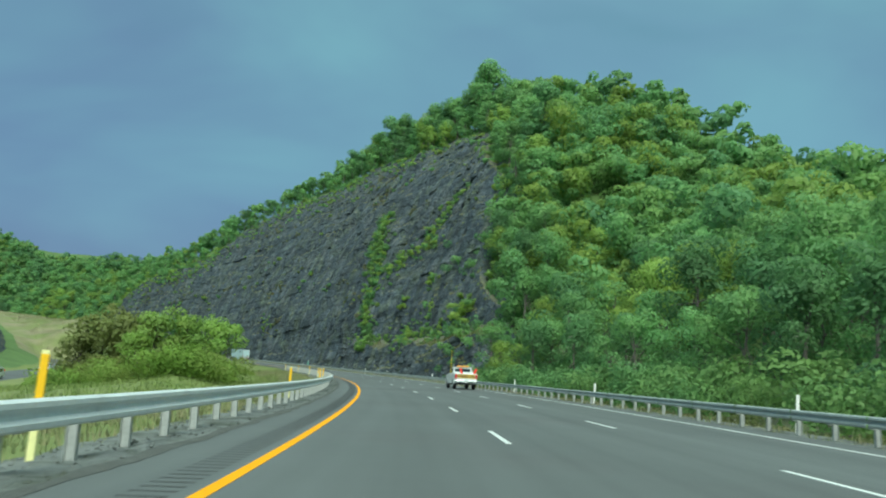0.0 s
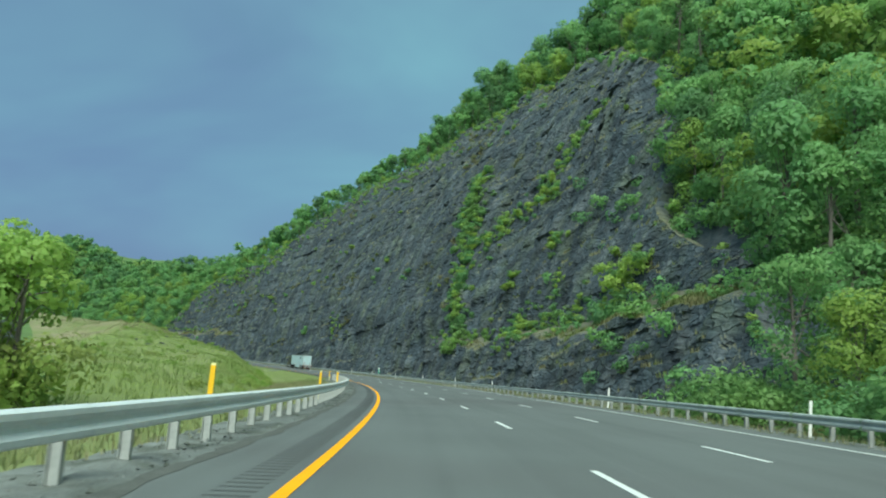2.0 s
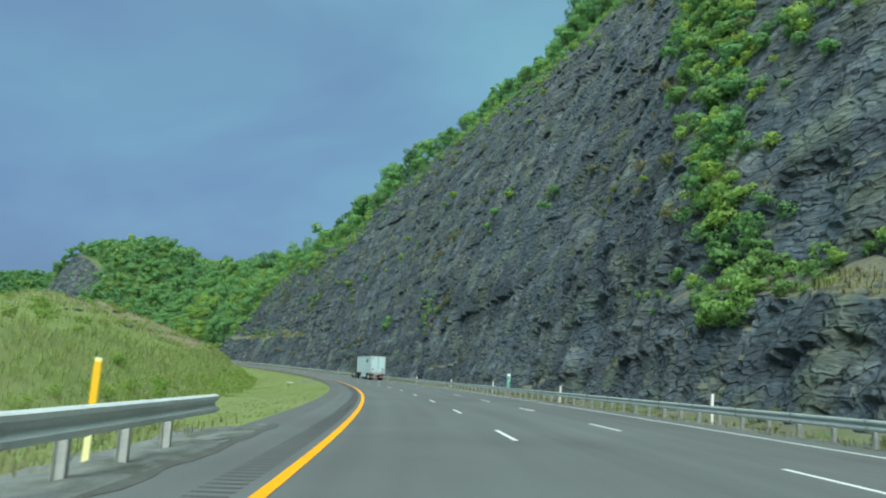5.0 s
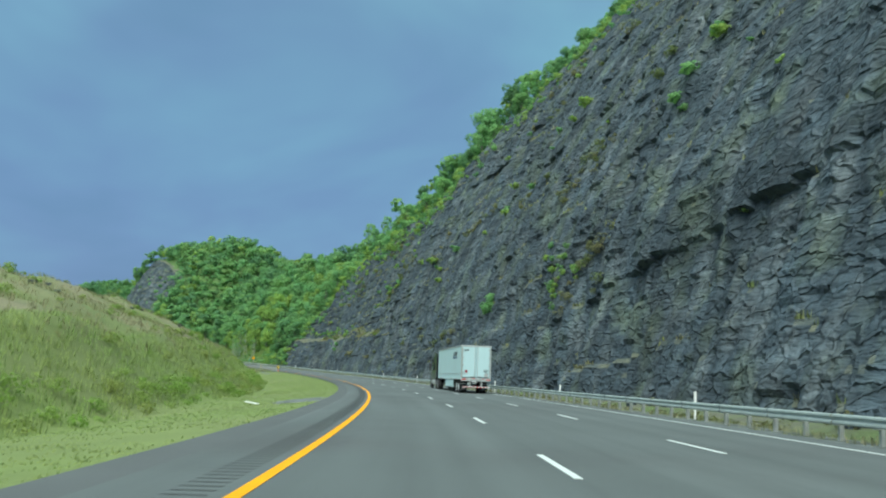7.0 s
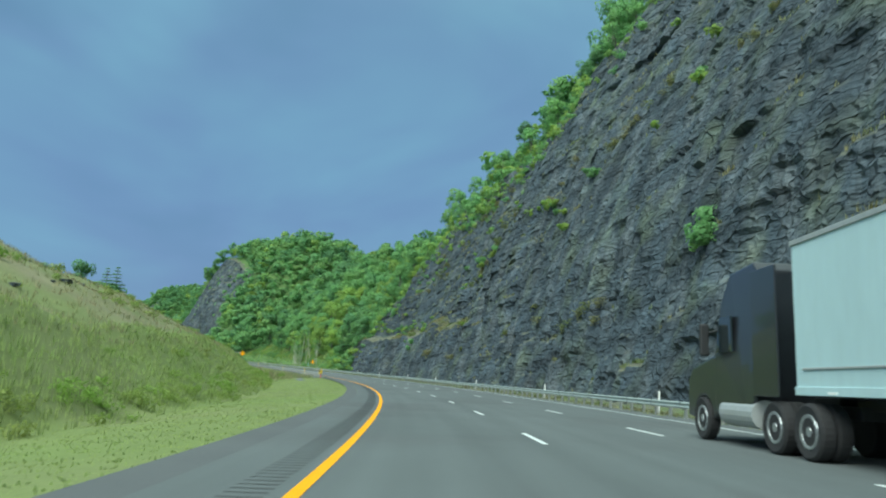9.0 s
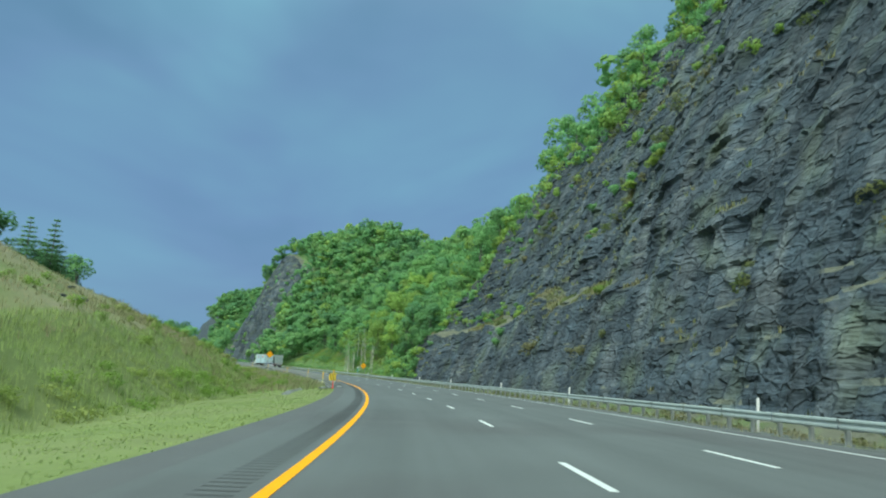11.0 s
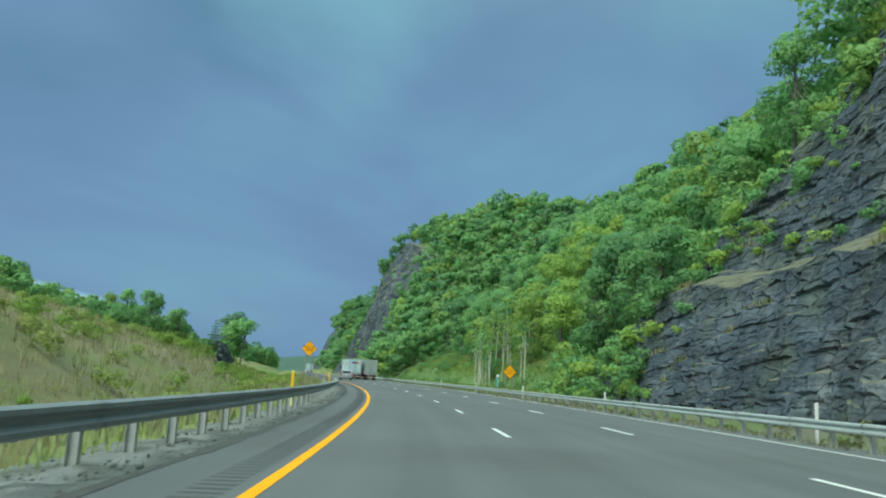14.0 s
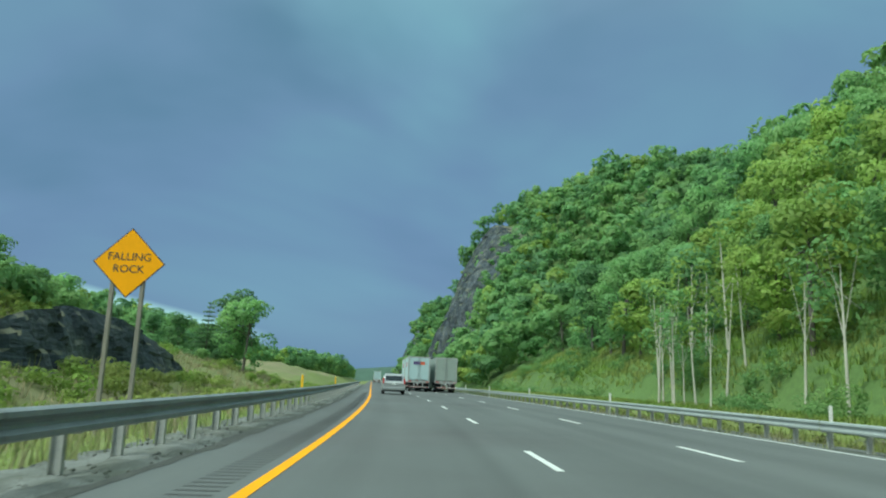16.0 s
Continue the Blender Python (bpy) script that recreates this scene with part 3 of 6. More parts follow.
# ---- rock cuts ----
def brow(s):
    """Height at which the cut face meets the natural hillside."""
    zz = np.linspace(0, 84, 169)
    over = hill(s[:, None], face_lat(s[:, None], zz[None])) - zz[None]
    ok = over > 0
    return np.where(ok.any(1), zz[np.argmax(np.where(ok, np.arange(169)[None], -1), 1)], 0.0)


def rock_cut(name, s0, s1, ds, rows, label, cap=84.0):
    s = np.arange(s0, s1, ds)
    b = brow(s)
    b = np.minimum(b, cap)
    b = np.convolve(np.pad(b, 6, mode="edge"), np.ones(13) / 13, "valid")
    v = np.linspace(0, 1, rows)
    S = np.repeat(s[:, None], rows, 1)
    Z = v[None] * (b[:, None] + 2.0) - 1.2
    bed = Z + 0.13 * S + 1.5 * fractal(S / 25, Z / 12, 31)
    out = 2.4 * fractal(S / 16, Z / 26, 11, 3) + 1.0 * fractal(S / 4.5, Z / 14, 12, 2)
    smooth_wall = np.clip((S - 405) / 30, 0, 1)
    for thick, wide, deep, seed in ((8.5, 5.0, 0.75, 1), (3.4, 2.2, 0.52, 2), (1.5, 2.6, 0.30, 3)):
        deep = deep * (1 - (0.45 if seed < 3 else -0.3) * smooth_wall)
        layer = np.floor(bed / thick)
        up = bed / thick - layer
        w = wide * (0.6 + 0.9 * hash01(layer, layer * 0 + seed))
        along = (S + 0.10 * Z) / w + 7 * hash01(layer, layer * 0 + seed + 9)
        block = np.floor(along)
        tilt, lean = hash01(block, layer, layer * 0 + seed + 20) - 0.5, hash01(block, layer, layer * 0 + seed + 30)
        out = out + deep * (hash01(block, layer, layer * 0 + seed) - 0.5 + 1.2 * tilt * (along - block - 0.5) + 0.3 * lean * (0.5 - up))
    out = out + 0.22 * fractal(S * 0.9, Z * 0.9, 21, 2)
    amp = 0.6 + 0.6 * noise2(S / 35, Z / 16, 41)
    out = out * amp * np.where((S > 425) & (Z < 11), 0.75, 1.0)
    fade = np.clip((v[None] * (b[:, None] + 2)) / 1.5, 0, 1) * np.clip(b[:, None] / 6, 0.0, 1)
    lat = face_lat(S, Z) - out * fade + np.clip(2.0 - b[:, None], 0, 2)
    back, drop = np.array([[0.8, 2.2, 4.0, 6.0]]), np.array([[0.1, 0.6, 2.0, 5.0]])      # the top folds back into the hill
    S2, L2 = np.hstack([S, S[:, :4]]), np.hstack([lat, lat[:, -1:] + back])
    Z2, B2 = np.hstack([Z, Z[:, -1:] - drop]), np.hstack([bed, bed[:, -1:] - drop])
    ob = sheet(name, place(S2, L2, Z2, banked=False), M_ROCK, smooth=False)
    index = np.empty(len(ob.data.loops), np.int32)
    ob.data.loops.foreach_get("vertex_index", index)
    ob.data.uv_layers.new(name="along").data.foreach_set("uv", np.stack([S2.ravel()[index], B2.ravel()[index]], 1).astype(np.float32).ravel())
    return tagged(ob, label, "rock face", kind="structure"), (s, v, S, Z, lat, b)


cliff, CLIFF = rock_cut("rock_face", 102.0, 556.0, 0.40, 200, "tall dark grey layered rock cut beside the road")


def spur_cut(name, s0, s1, l0, l1, label):
    """A distant bare rock nose that follows the land, broken into blocks."""
    S, L = np.meshgrid(np.arange(s0, s1, 0.8), np.arange(l0, l1, 0.5), indexing="ij")
    Z = land(S, L)
    edge = np.clip(np.minimum(np.minimum(S - s0, s1 - S) / 8, np.minimum(L - l0, l1 - L) / 5), 0, 1)
    out = 3.0 * fractal(S / 12, Z / 16, 81, 3) + 1.4 * (hash01(np.floor(S / 3.4 + 5 * hash01(np.floor(Z / 4.5), np.floor(Z / 4.5) * 0 + 2)), np.floor(Z / 4.5)) - 0.5)
    out = out + 0.8 * (hash01(np.floor(S / 1.7), np.floor(Z / 2.0 + S / 9)) - 0.5)
    ob = sheet(name, place(S, L - edge * (1.0 + out), Z + 0.5 * edge - 0.8 * (1 - edge) + 0.5 * edge * out, banked=False), M_ROCK, smooth=False)
    index = np.empty(len(ob.data.loops), np.int32)
    ob.data.loops.foreach_get("vertex_index", index)
    ob.data.uv_layers.new(name="along").data.foreach_set("uv", np.stack([S.ravel()[index], Z.ravel()[index]], 1).astype(np.float32).ravel())
    return tagged(ob, label, "rock face", kind="structure")


spur_cut("rock_face", 792.0, 872.0, 18.0, 55.0, "distant dark rock nose of the wooded hill")


# ---- plants ----
def leaf_cloud(seed, blobs, leaves, size, flat=0.75):
    """Arrays of folded leaf clumps on the skins of a set of blobs (x, y, z, r)."""
    rng = np.random.default_rng(seed)
    blobs = np.asarray(blobs, float)
    pick = rng.choice(len(blobs), leaves, p=blobs[:, 3] ** 2 / (blobs[:, 3] ** 2).sum())
    d = rng.normal(size=(leaves, 3))
    d[:, 2] += 0.35
    d /= np.linalg.norm(d, axis=1)[:, None]
    r = blobs[pick, 3] * (0.72 + 0.34 * rng.random(leaves))
    c = blobs[pick, :3] + d * r[:, None] * np.array([1, 1, flat])
    n = d + 0.55 * rng.normal(size=(leaves, 3))
    n[:, 2] += 0.35
    n /= np.linalg.norm(n, axis=1)[:, None]
    a = np.cross(n, rng.normal(size=(leaves, 3)))
    a /= np.linalg.norm(a, axis=1)[:, None]
    b = np.cross(n, a)
    k = size * (0.55 + 0.9 * rng.random(leaves))[:, None]
    v = np.stack([c - a * k, c - b * k * 0.55 + n * k * 0.12, c + a * k - n * k * 0.25, c + b * k * 0.55 + n * k * 0.12], 1).reshape(-1, 3)
    whole = c - blobs[:, :3].mean(0)
    whole /= np.linalg.norm(whole, axis=1)[:, None] + 1e-6
    soft = 0.55 * d + 0.5 * whole + 0.28 * n          # leaves share the roundness of their clump and of the crown
    soft /= np.linalg.norm(soft, axis=1)[:, None]
    return v, np.arange(leaves * 4).reshape(-1, 4), np.repeat(soft, 4, 0)


def crown_blobs(seed, radius, bottom, top, count):
    rng = np.random.default_rng(seed)
    out = []
    for i in range(count):
        h = rng.random() ** 0.8
        wide = radius * (0.45 + 0.75 * math.sin(math.pi * min(0.95, 0.22 + 0.72 * h)))
        a, q = rng.random() * 6.283, math.sqrt(rng.random()) * wide * 0.75
        out.append((math.cos(a) * q, math.sin(a) * q, bottom + (top - bottom) * h, radius * (0.28 + 0.24 * rng.random())))
    return out


def make_tree(seed, height, radius, bottom, leaves, size, leaf_mat, bark, label, name="tree", blobs=22, stout=0.017):
    """A tree with a tapered, branching trunk and a broken crown of leaf clumps; it stands at the origin."""
    rng = random.Random(seed)
    t = thing(name, Matrix(), label, "tree")
    spots = crown_blobs(seed, radius, height * bottom, height * 0.93, blobs)
    bm = bmesh.new()
    bend = Vector((rng.uniform(-0.4, 0.4), rng.uniform(-0.4, 0.4), 0))
    top = Vector((bend.x * 2, bend.y * 2, height * 0.8))
    mid = Vector((bend.x, bend.y, height * 0.4))
    r = stout * height
    tube(bm, (0, 0, -0.8), mid, r * 1.2, r * 0.8, 7)
    tube(bm, mid, top, r * 0.8, r * 0.25, 6)
    for b in spots[::2]:
        start = mid.lerp(top, rng.uniform(0, 0.7))
        tube(bm, start, (b[0], b[1], b[2]), r * 0.35, r * 0.1, 4)
    part("trunk", bm, bark, t)
    v, f, n = leaf_cloud(seed, spots, leaves, size)
    part("crown", mesh_arrays("crown", v, f, leaf_mat, True, n), leaf_mat, t)
    return t


def bush_mesh(seed, radius, leaves, size, mat):
    rng = random.Random(seed)
    blobs = [(rng.uniform(-1, 1) * radius * 0.6, rng.uniform(-1, 1) * radius * 0.6, radius * rng.uniform(0.3, 1.0), radius * rng.uniform(0.35, 0.6)) for _ in range(9)]
    v, f, n = leaf_cloud(seed, blobs, leaves, size)
    return mesh_arrays("shrub", v, f, mat, True, n)


T_LABEL = {"green": "broad green deciduous tree standing on the hillside", "yellow": "yellow-green leafy tree standing on the hillside",
           "dark": "dark green dense tree standing on the hillside", "bare": "thin pale-trunked tree with sparse leaves on the slope"}
TREES = {
    "green": [make_tree(1, 11, 3.7, 0.10, 2500, 0.25, M_LEAF, M_BARK, T_LABEL["green"]), make_tree(2, 9, 3.5, 0.06, 2200, 0.25, M_LEAF, M_BARK, T_LABEL["green"]),
              make_tree(3, 13, 4.1, 0.14, 2800, 0.26, M_LEAF, M_BARK, T_LABEL["green"])],
    "yellow": [make_tree(4, 9, 3.4, 0.06, 2200, 0.24, M_LEAF_YELLOW, M_BARK, T_LABEL["yellow"]), make_tree(5, 11, 3.6, 0.10, 2400, 0.24, M_LEAF_YELLOW, M_BARK, T_LABEL["yellow"])],
    "dark": [make_tree(6, 11, 3.5, 0.08, 2600, 0.25, M_LEAF_DARK, M_BARK, T_LABEL["dark"]), make_tree(7, 13, 3.9, 0.12, 2800, 0.26, M_LEAF_DARK, M_BARK, T_LABEL["dark"])],
    "rust": [make_tree(14, 8, 3.0, 0.05, 2200, 0.22, M_LEAF_RUST, M_BARK, "rusty brown-green small tree on the grassy median")],
    "bare": [make_tree(8, 13, 2.2, 0.5, 190, 0.22, M_LEAF_YELLOW, M_BARK_PALE, T_LABEL["bare"], blobs=10, stout=0.0085), make_tree(9, 11, 1.9, 0.55, 130, 0.22, M_LEAF, M_BARK_PALE, T_LABEL["bare"], blobs=9, stout=0.0085)],
}


def make_pine(seed, height, radius, label):
    """A pine with whorls of drooping boughs on a straight trunk."""
    rng = random.Random(seed)
    t = thing("pine_tree", Matrix(), label, "tree")
    bm = bmesh.new()
    tube(bm, (0, 0, -0.8), (0, 0, height * 0.96), 0.016 * height, 0.003 * height, 8)
    spots = []
    for k in range(13):
        z = height * (0.16 + 0.80 * k / 12)
        reach = radius * (1.05 - 0.92 * (k / 12) ** 1.2) * rng.uniform(0.8, 1.15)
        for i in range(6):
            a = i * 1.047 + rng.uniform(-0.4, 0.4)
            x, y = math.cos(a) * reach, math.sin(a) * reach
            tube(bm, (0, 0, z), (x, y, z - 0.05 * reach), 0.05, 0.015, 4)
            spots += [(x * q, y * q, z - 0.05 * reach, max(0.28, 0.30 * reach) * (1.15 - 0.35 * q)) for q in (0.45, 0.85)]
    part("trunk", bm, M_BARK, t)
    v, f, n = leaf_cloud(seed, spots, 5200, 0.15, 0.45)
    part("crown", mesh_arrays("crown", v, f, M_LEAF_DARK, True, n), M_LEAF_DARK, t)
    return t


TREES["pine"] = [make_pine(15, 11, 3.4, "dark green pine with drooping boughs on the mound")]
used_first = set()


FINE = {
    "green": [make_tree(1, 11, 3.7, 0.10, 4200, 0.165, M_LEAF, M_BARK, T_LABEL["green"]), make_tree(2, 9, 3.5, 0.06, 3800, 0.165, M_LEAF, M_BARK, T_LABEL["green"])],
    "yellow": [make_tree(4, 9, 3.4, 0.06, 3800, 0.16, M_LEAF_YELLOW, M_BARK, T_LABEL["yellow"])],
    "dark": [make_tree(6, 11, 3.5, 0.08, 4200, 0.165, M_LEAF_DARK, M_BARK, T_LABEL["dark"])],
}


def plant_tree(kind, s, lat, size, rng, group, kinds=TREES):
    proto = rng.choice(kinds[kind])
    p = ground_point(s, lat)
    m = Matrix.Translation(p) @ Matrix.Rotation(rng.uniform(0, 6.283), 4, "Z") @ Matrix.Diagonal((size, size, size * rng.uniform(0.9, 1.12), 1))
    if proto.name in used_first:
        t = copy_thing(proto, m)
    else:
        used_first.add(proto.name)
        t = proto
    t.matrix_world = m
    return tagged(t, group=group)


rng = random.Random(11)
# trees close behind the rail before the rock starts
for s in np.arange(30, 146, 6.3):
    for k, lat in enumerate(np.arange(19.5, 42, 5.4)):
        ss, ll = s + rng.uniform(-2, 2) + 2.6 * (k % 2), lat + rng.uniform(-1.6, 1.6)
        if ss > 108 and (hill(ss, ll) > face_height(ss, ll - 2.2) + 0.5 or ll < 23):
            continue
        low = k == 0
        yellow = 62 < ss < 150 and ll > 25
        kind = rng.choices(("green", "yellow", "dark"), (2, 4.5, 0.3) if yellow else (5, 0.8, 3))[0]
        plant_tree(kind, ss, ll, rng.uniform(0.62, 0.8) if low else rng.uniform(0.8, 1.1), rng, "trees behind the guardrail", FINE)
# trees along the brow of the rock cut
for s in np.arange(104, 556, 6.6):
    for row in ((2.0, 8.0) if 150 < s < 440 else (2.5,)):
        ss = float(s + rng.uniform(-2.5, 2.5))
        b = float(brow(np.array([ss]))[0])
        ll = float(face_lat(ss, b)) + row + rng.uniform(0, 3)
        kind = rng.choices(("green", "yellow", "dark"), (5, 1.2, 2))[0]
        plant_tree(kind, ss, ll, (rng.uniform(0.62, 0.95) if row < 5 else rng.uniform(1.05, 1.4)) * float(np.interp(ss, (200, 230, 320, 350, 400, 425), (1.0, 1.2, 1.15, 0.6, 0.55, 0.92))), rng, "trees on the brow")
# trees in the hollow past the rock
for s in np.arange(549, 680, 7.0):
    for k, lat in enumerate(np.arange(29, 48, 6.2)):
        ss, ll = float(s + rng.uniform(-2.5, 2.5)), float(lat + rng.uniform(-2, 2) + max(0, (s - 590) * 0.06))
        kind = rng.choices(("green", "yellow", "dark"), (3, 5.0 if ss < 625 else 0.6, 1.2))[0]
        plant_tree(kind, ss, ll, rng.uniform(0.75, 1.05), rng, "trees in the hollow")
for i in range(16):
    plant_tree("bare", rng.uniform(572, 606), rng.uniform(21, 28), rng.uniform(0.7, 1.0), rng, "pale thin trees")


for kind, s, lat, size in (("pine", 494, -45.5, 0.95), ("pine", 500, -48, 0.85), ("pine", 486, -47, 0.9), ("pine", 505, -46, 0.7), ("pine", 652, -27, 0.8), ("green", 655, -24, 1.0), ("green", 583, -26, 0.45), ("green", 578, -29, 0.45), ("dark", 588, -30, 0.45), ("green", 592, -27, 0.36), ("green", 497, -47, 0.8), ("dark", 488, -52, 0.85), ("green", 519, -46, 0.75), ("dark", 524, -48, 0.6), ("green", 586, -34, 0.42), ("yellow", 594, -38, 0.40),
                           ("green", 705, -79, 1.25), ("green", 700, -88, 1.25), ("dark", 712, -96, 1.2), ("green", 694, -84, 0.9), ("green", 647, -20.5, 1.1), ("dark", 651, -23, 0.9), ("dark", 662, -38, 0.7),
                           ("green", 668, -43, 0.8), ("dark", 676, -37, 0.75), ("green", 684, -41, 0.8), ("dark", 692, -47, 0.8), ("green", 640, -44, 0.8)):
    plant_tree(kind, s, lat, size, rng, "trees on the median")

# far woods: one mesh of many small crowns
def wood(name, spots, mat, seed, leaves, size, label):
    lods = [leaf_cloud(seed + i, crown_blobs(seed + i, 4.0, 2.4, 9.6, 8), leaves, size) for i in range(4)]
    rng = np.random.default_rng(seed)
    V, F, N, base = [], [], [], 0
    for p in spots:
        v, f, n = lods[rng.integers(4)]
        a, k = rng.random() * 6.283, 0.8 + 0.6 * rng.random()
        c, sn = math.cos(a) * k, math.sin(a) * k
        V.append(np.stack([v[:, 0] * c - v[:, 1] * sn + p[0], v[:, 0] * sn + v[:, 1] * c + p[1], v[:, 2] * k * (0.85 + 0.3 * rng.random()) + p[2] - 0.8], 1))
        F.append(f + base)
        N.append(np.stack([(n[:, 0] * c - n[:, 1] * sn) / k, (n[:, 0] * sn + n[:, 1] * c) / k, n[:, 2]], 1))
        base += len(v)
    ob = new(name, mesh_arrays(name, np.concatenate(V), np.concatenate(F), mat, True, np.concatenate(N)))
    return tagged(ob, label, "woods", kind="stuff")


wr = np.random.default_rng(5)
spots = {k + near: [] for k in ("green", "dark", "yellow") for near in ("", "_near", "_far")}


def scatter(s0, s1, step, l0, l1, skip):
    for s in np.arange(s0, s1, step):
        for lat in np.arange(l0, l1, step):
            ss, ll = s + wr.uniform(-2.4, 2.4), lat + wr.uniform(-2.4, 2.4)
            if skip(ss, ll):
                continue
            close = "_near" if 0 < ll < 78 and (ss < 205 or 500 < ss < 660) else "_far" if ss > 770 else ""
            spots[str(wr.choice(("green", "dark", "yellow"), p=(0.54, 0.20, 0.26) if close == "_near" and ss < 205 else (0.66, 0.26, 0.08))) + close].append(ground_point(ss, ll))


scatter(55, 160, 5.6, 42, 110, lambda s, l: s < l / 0.66 - 8)
scatter(104, 575, 5.8, 28, 88, lambda s, l: hill(s, l) > face_height(s, l - 6.0) or (s > 215 and l > float(face_lat(s, float(brow(np.array([s]))[0]))) + 24))
scatter(560, 1230, 6.6, 40, 102, lambda s, l: hill(s, l) > face_height(s, l - 2.2) + 2 or (s < 684 and l < 47) or (798 < s < 866 and l < 47 + 9 * float(noise2(np.array(s / 9), np.array(l / 9), 3))))
scatter(690, 1230, 6.5, 20, 40, lambda s, l: hill(s, l) > face_height(s, l - 2.2) + 2 or 792 < s < 868)
scatter(60, 330, 8.0, -150, -80, lambda s, l: False)
scatter(660, 1000, 8.0, -150, -62, lambda s, l: s < 800 and l > -74)
scatter(980, 1270, 8.0, -150, -14, lambda s, l: False)
wood("green_woods", spots["green"], M_LEAF, 21, 260, 0.64, "green deciduous woods covering the hillside")
wood("dark_woods", spots["dark"], M_LEAF_DARK, 31, 260, 0.64, "dark green woods covering the hillside")
wood("yellow_woods", spots["yellow"], M_LEAF_YELLOW, 41, 260, 0.62, "yellow-green woods scattered over the hillside")
wood("green_woods", spots["green_far"], M_LEAF, 23, 260, 0.62, "distant green woods on the far hill")
wood("dark_woods", spots["dark_far"], M_LEAF_DARK, 33, 260, 0.62, "distant dark green woods on the far hill")
wood("yellow_woods", spots["yellow_far"], M_LEAF_YELLOW, 43, 260, 0.62, "distant yellow-green woods on the far hill")
wood("green_woods", spots["green_near"], M_LEAF, 22, 820, 0.31, "green deciduous woods behind the roadside trees")
wood("dark_woods", spots["dark_near"], M_LEAF_DARK, 32, 820, 0.31, "dark green woods behind the roadside trees")
wood("yellow_woods", spots["yellow_near"], M_LEAF_YELLOW, 42, 820, 0.31, "yellow-green woods behind the roadside trees")


# shrubs on the rock, most along a green gully
shrubs = [bush_mesh(51 + i, 1.0, 260, 0.16, m) for i, m in enumerate((M_LEAF, M_LEAF_YELLOW, M_LEAF, M_BLADE))]
rng = random.Random(17)


def shrub(p, size, label, group, meshes=shrubs):
    ob = new("shrub", rng.choice(meshes))
    ob.matrix_world = Matrix.Translation(p) @ Matrix.Rotation(rng.uniform(0, 6.28), 4, "Z") @ Matrix.Diagonal((size, size, size * rng.uniform(0.7, 1.1), 1))
    return tagged(ob, label, "shrub", group)


cs, cv, cS, cZ, cL, cb = CLIFF

def on_face(s, z):
    """A place on the rock at a height above the road."""
    a = min(max(int((s - cs[0]) / 0.40), 0), len(cs) - 1)
    j = min(max(int((z + 1.2) / (cb[a] + 2.0) * 199), 0), 199)
    return place(cs[a], cL[a, j] - 0.1, cZ[a, j], banked=False)


for i in range(95):
    s = rng.uniform(150, 560)
    b = float(np.interp(s, cs, cb))
    if b > 5:
        shrub(on_face(s, b * rng.random() ** 0.55), rng.uniform(0.4, 1.2), "green shrub growing on the rock face", "shrubs on the rock")
for s, z in ((270.7, 28.9), (347, 45), (380, 55), (303, 30), (411, 28.3), (357.7, 35), (372, 33), (396, 28.5), (423, 30), (355, 13), (440, 25), (446, 22.7), (195, 35.7), (201, 35.8), (182, 23), (196, 19.5)):
    for k in range(rng.randrange(2, 5)):
        shrub(on_face(s + rng.gauss(0, 1.3), z + rng.gauss(0, 1.0)), rng.uniform(0.6, 1.5), "green shrub growing on the rock face", "shrubs on the rock")


# ---- guardrails ----
def beam_mesh(mat, length=3.83):
    """A W-section beam, its face towards -x."""
    prof = [(0.0, 0.155), (-0.02, 0.15), (-0.075, 0.125), (-0.08, 0.075), (-0.02, 0.03), (-0.01, 0.0), (-0.02, -0.03), (-0.08, -0.075), (-0.075, -0.125), (-0.02, -0.15), (0.0, -0.155)]
    back = [(x + 0.006, z) for x, z in prof[::-1]]
    ring = prof + back
    bm = bmesh.new()
    a = [bm.verts.new((x, 0, z)) for x, z in ring]
    b = [bm.verts.new((x, length, z)) for x, z in ring]
    n = len(ring)
    for i in range(n):
        j = (i + 1) % n
        bm.faces.new((a[i], a[j], b[j], b[i]))
    bmesh.ops.recalc_face_normals(bm, faces=bm.faces)
    me = bpy.data.meshes.new("beam")
    bm.to_mesh(me)
    bm.free()
    me.materials.append(mat)
    return me


def post_mesh():
    bm = bmesh.new()
    for x in (-0.07, 0.07):
        box(bm, (0.008, 0.10, 1.3), (x, 0, -0.02))
    box(bm, (0.13, 0.007, 1.3), (0, 0, -0.02))
    me = bpy.data.meshes.new("post")
    bm.to_mesh(me)
    bm.free()
    me.materials.append(M_GALV_DULL)
    return me


def block_mesh():
    bm = bmesh.new()
    box(bm, (0.17, 0.14, 0.34), bevel=0.01)
    me = bpy.data.meshes.new("offset_block")
    bm.to_mesh(me)
    bm.free()
    me.materials.append(M_GALV_DULL)
    return me


# darker steel for the beams of the second left rail
M_GALV_DARK = material("dark_galvanised_steel", (0.25, 0.29, 0.30), 0.55, 0.35, spread=0.2, scale=1.5, fine=14, bump=0.05)
M_GALV_PALE = material("pale_galvanised_steel", (0.66, 0.72, 0.71), 0.5, 0.25, spread=0.14, scale=1.5, fine=14, bump=0.05)
M_GALV_MOSSY = material("weathered_greenish_steel", (0.36, 0.415, 0.40), 0.6, 0.3, spread=0.2, scale=1.5, fine=14, bump=0.05)
BEAM, BEAM_PALE, BEAM_DARK, POST, BLOCK = beam_mesh(M_GALV_MOSSY), beam_mesh(M_GALV_PALE), beam_mesh(M_GALV_DARK), post_mesh(), block_mesh()


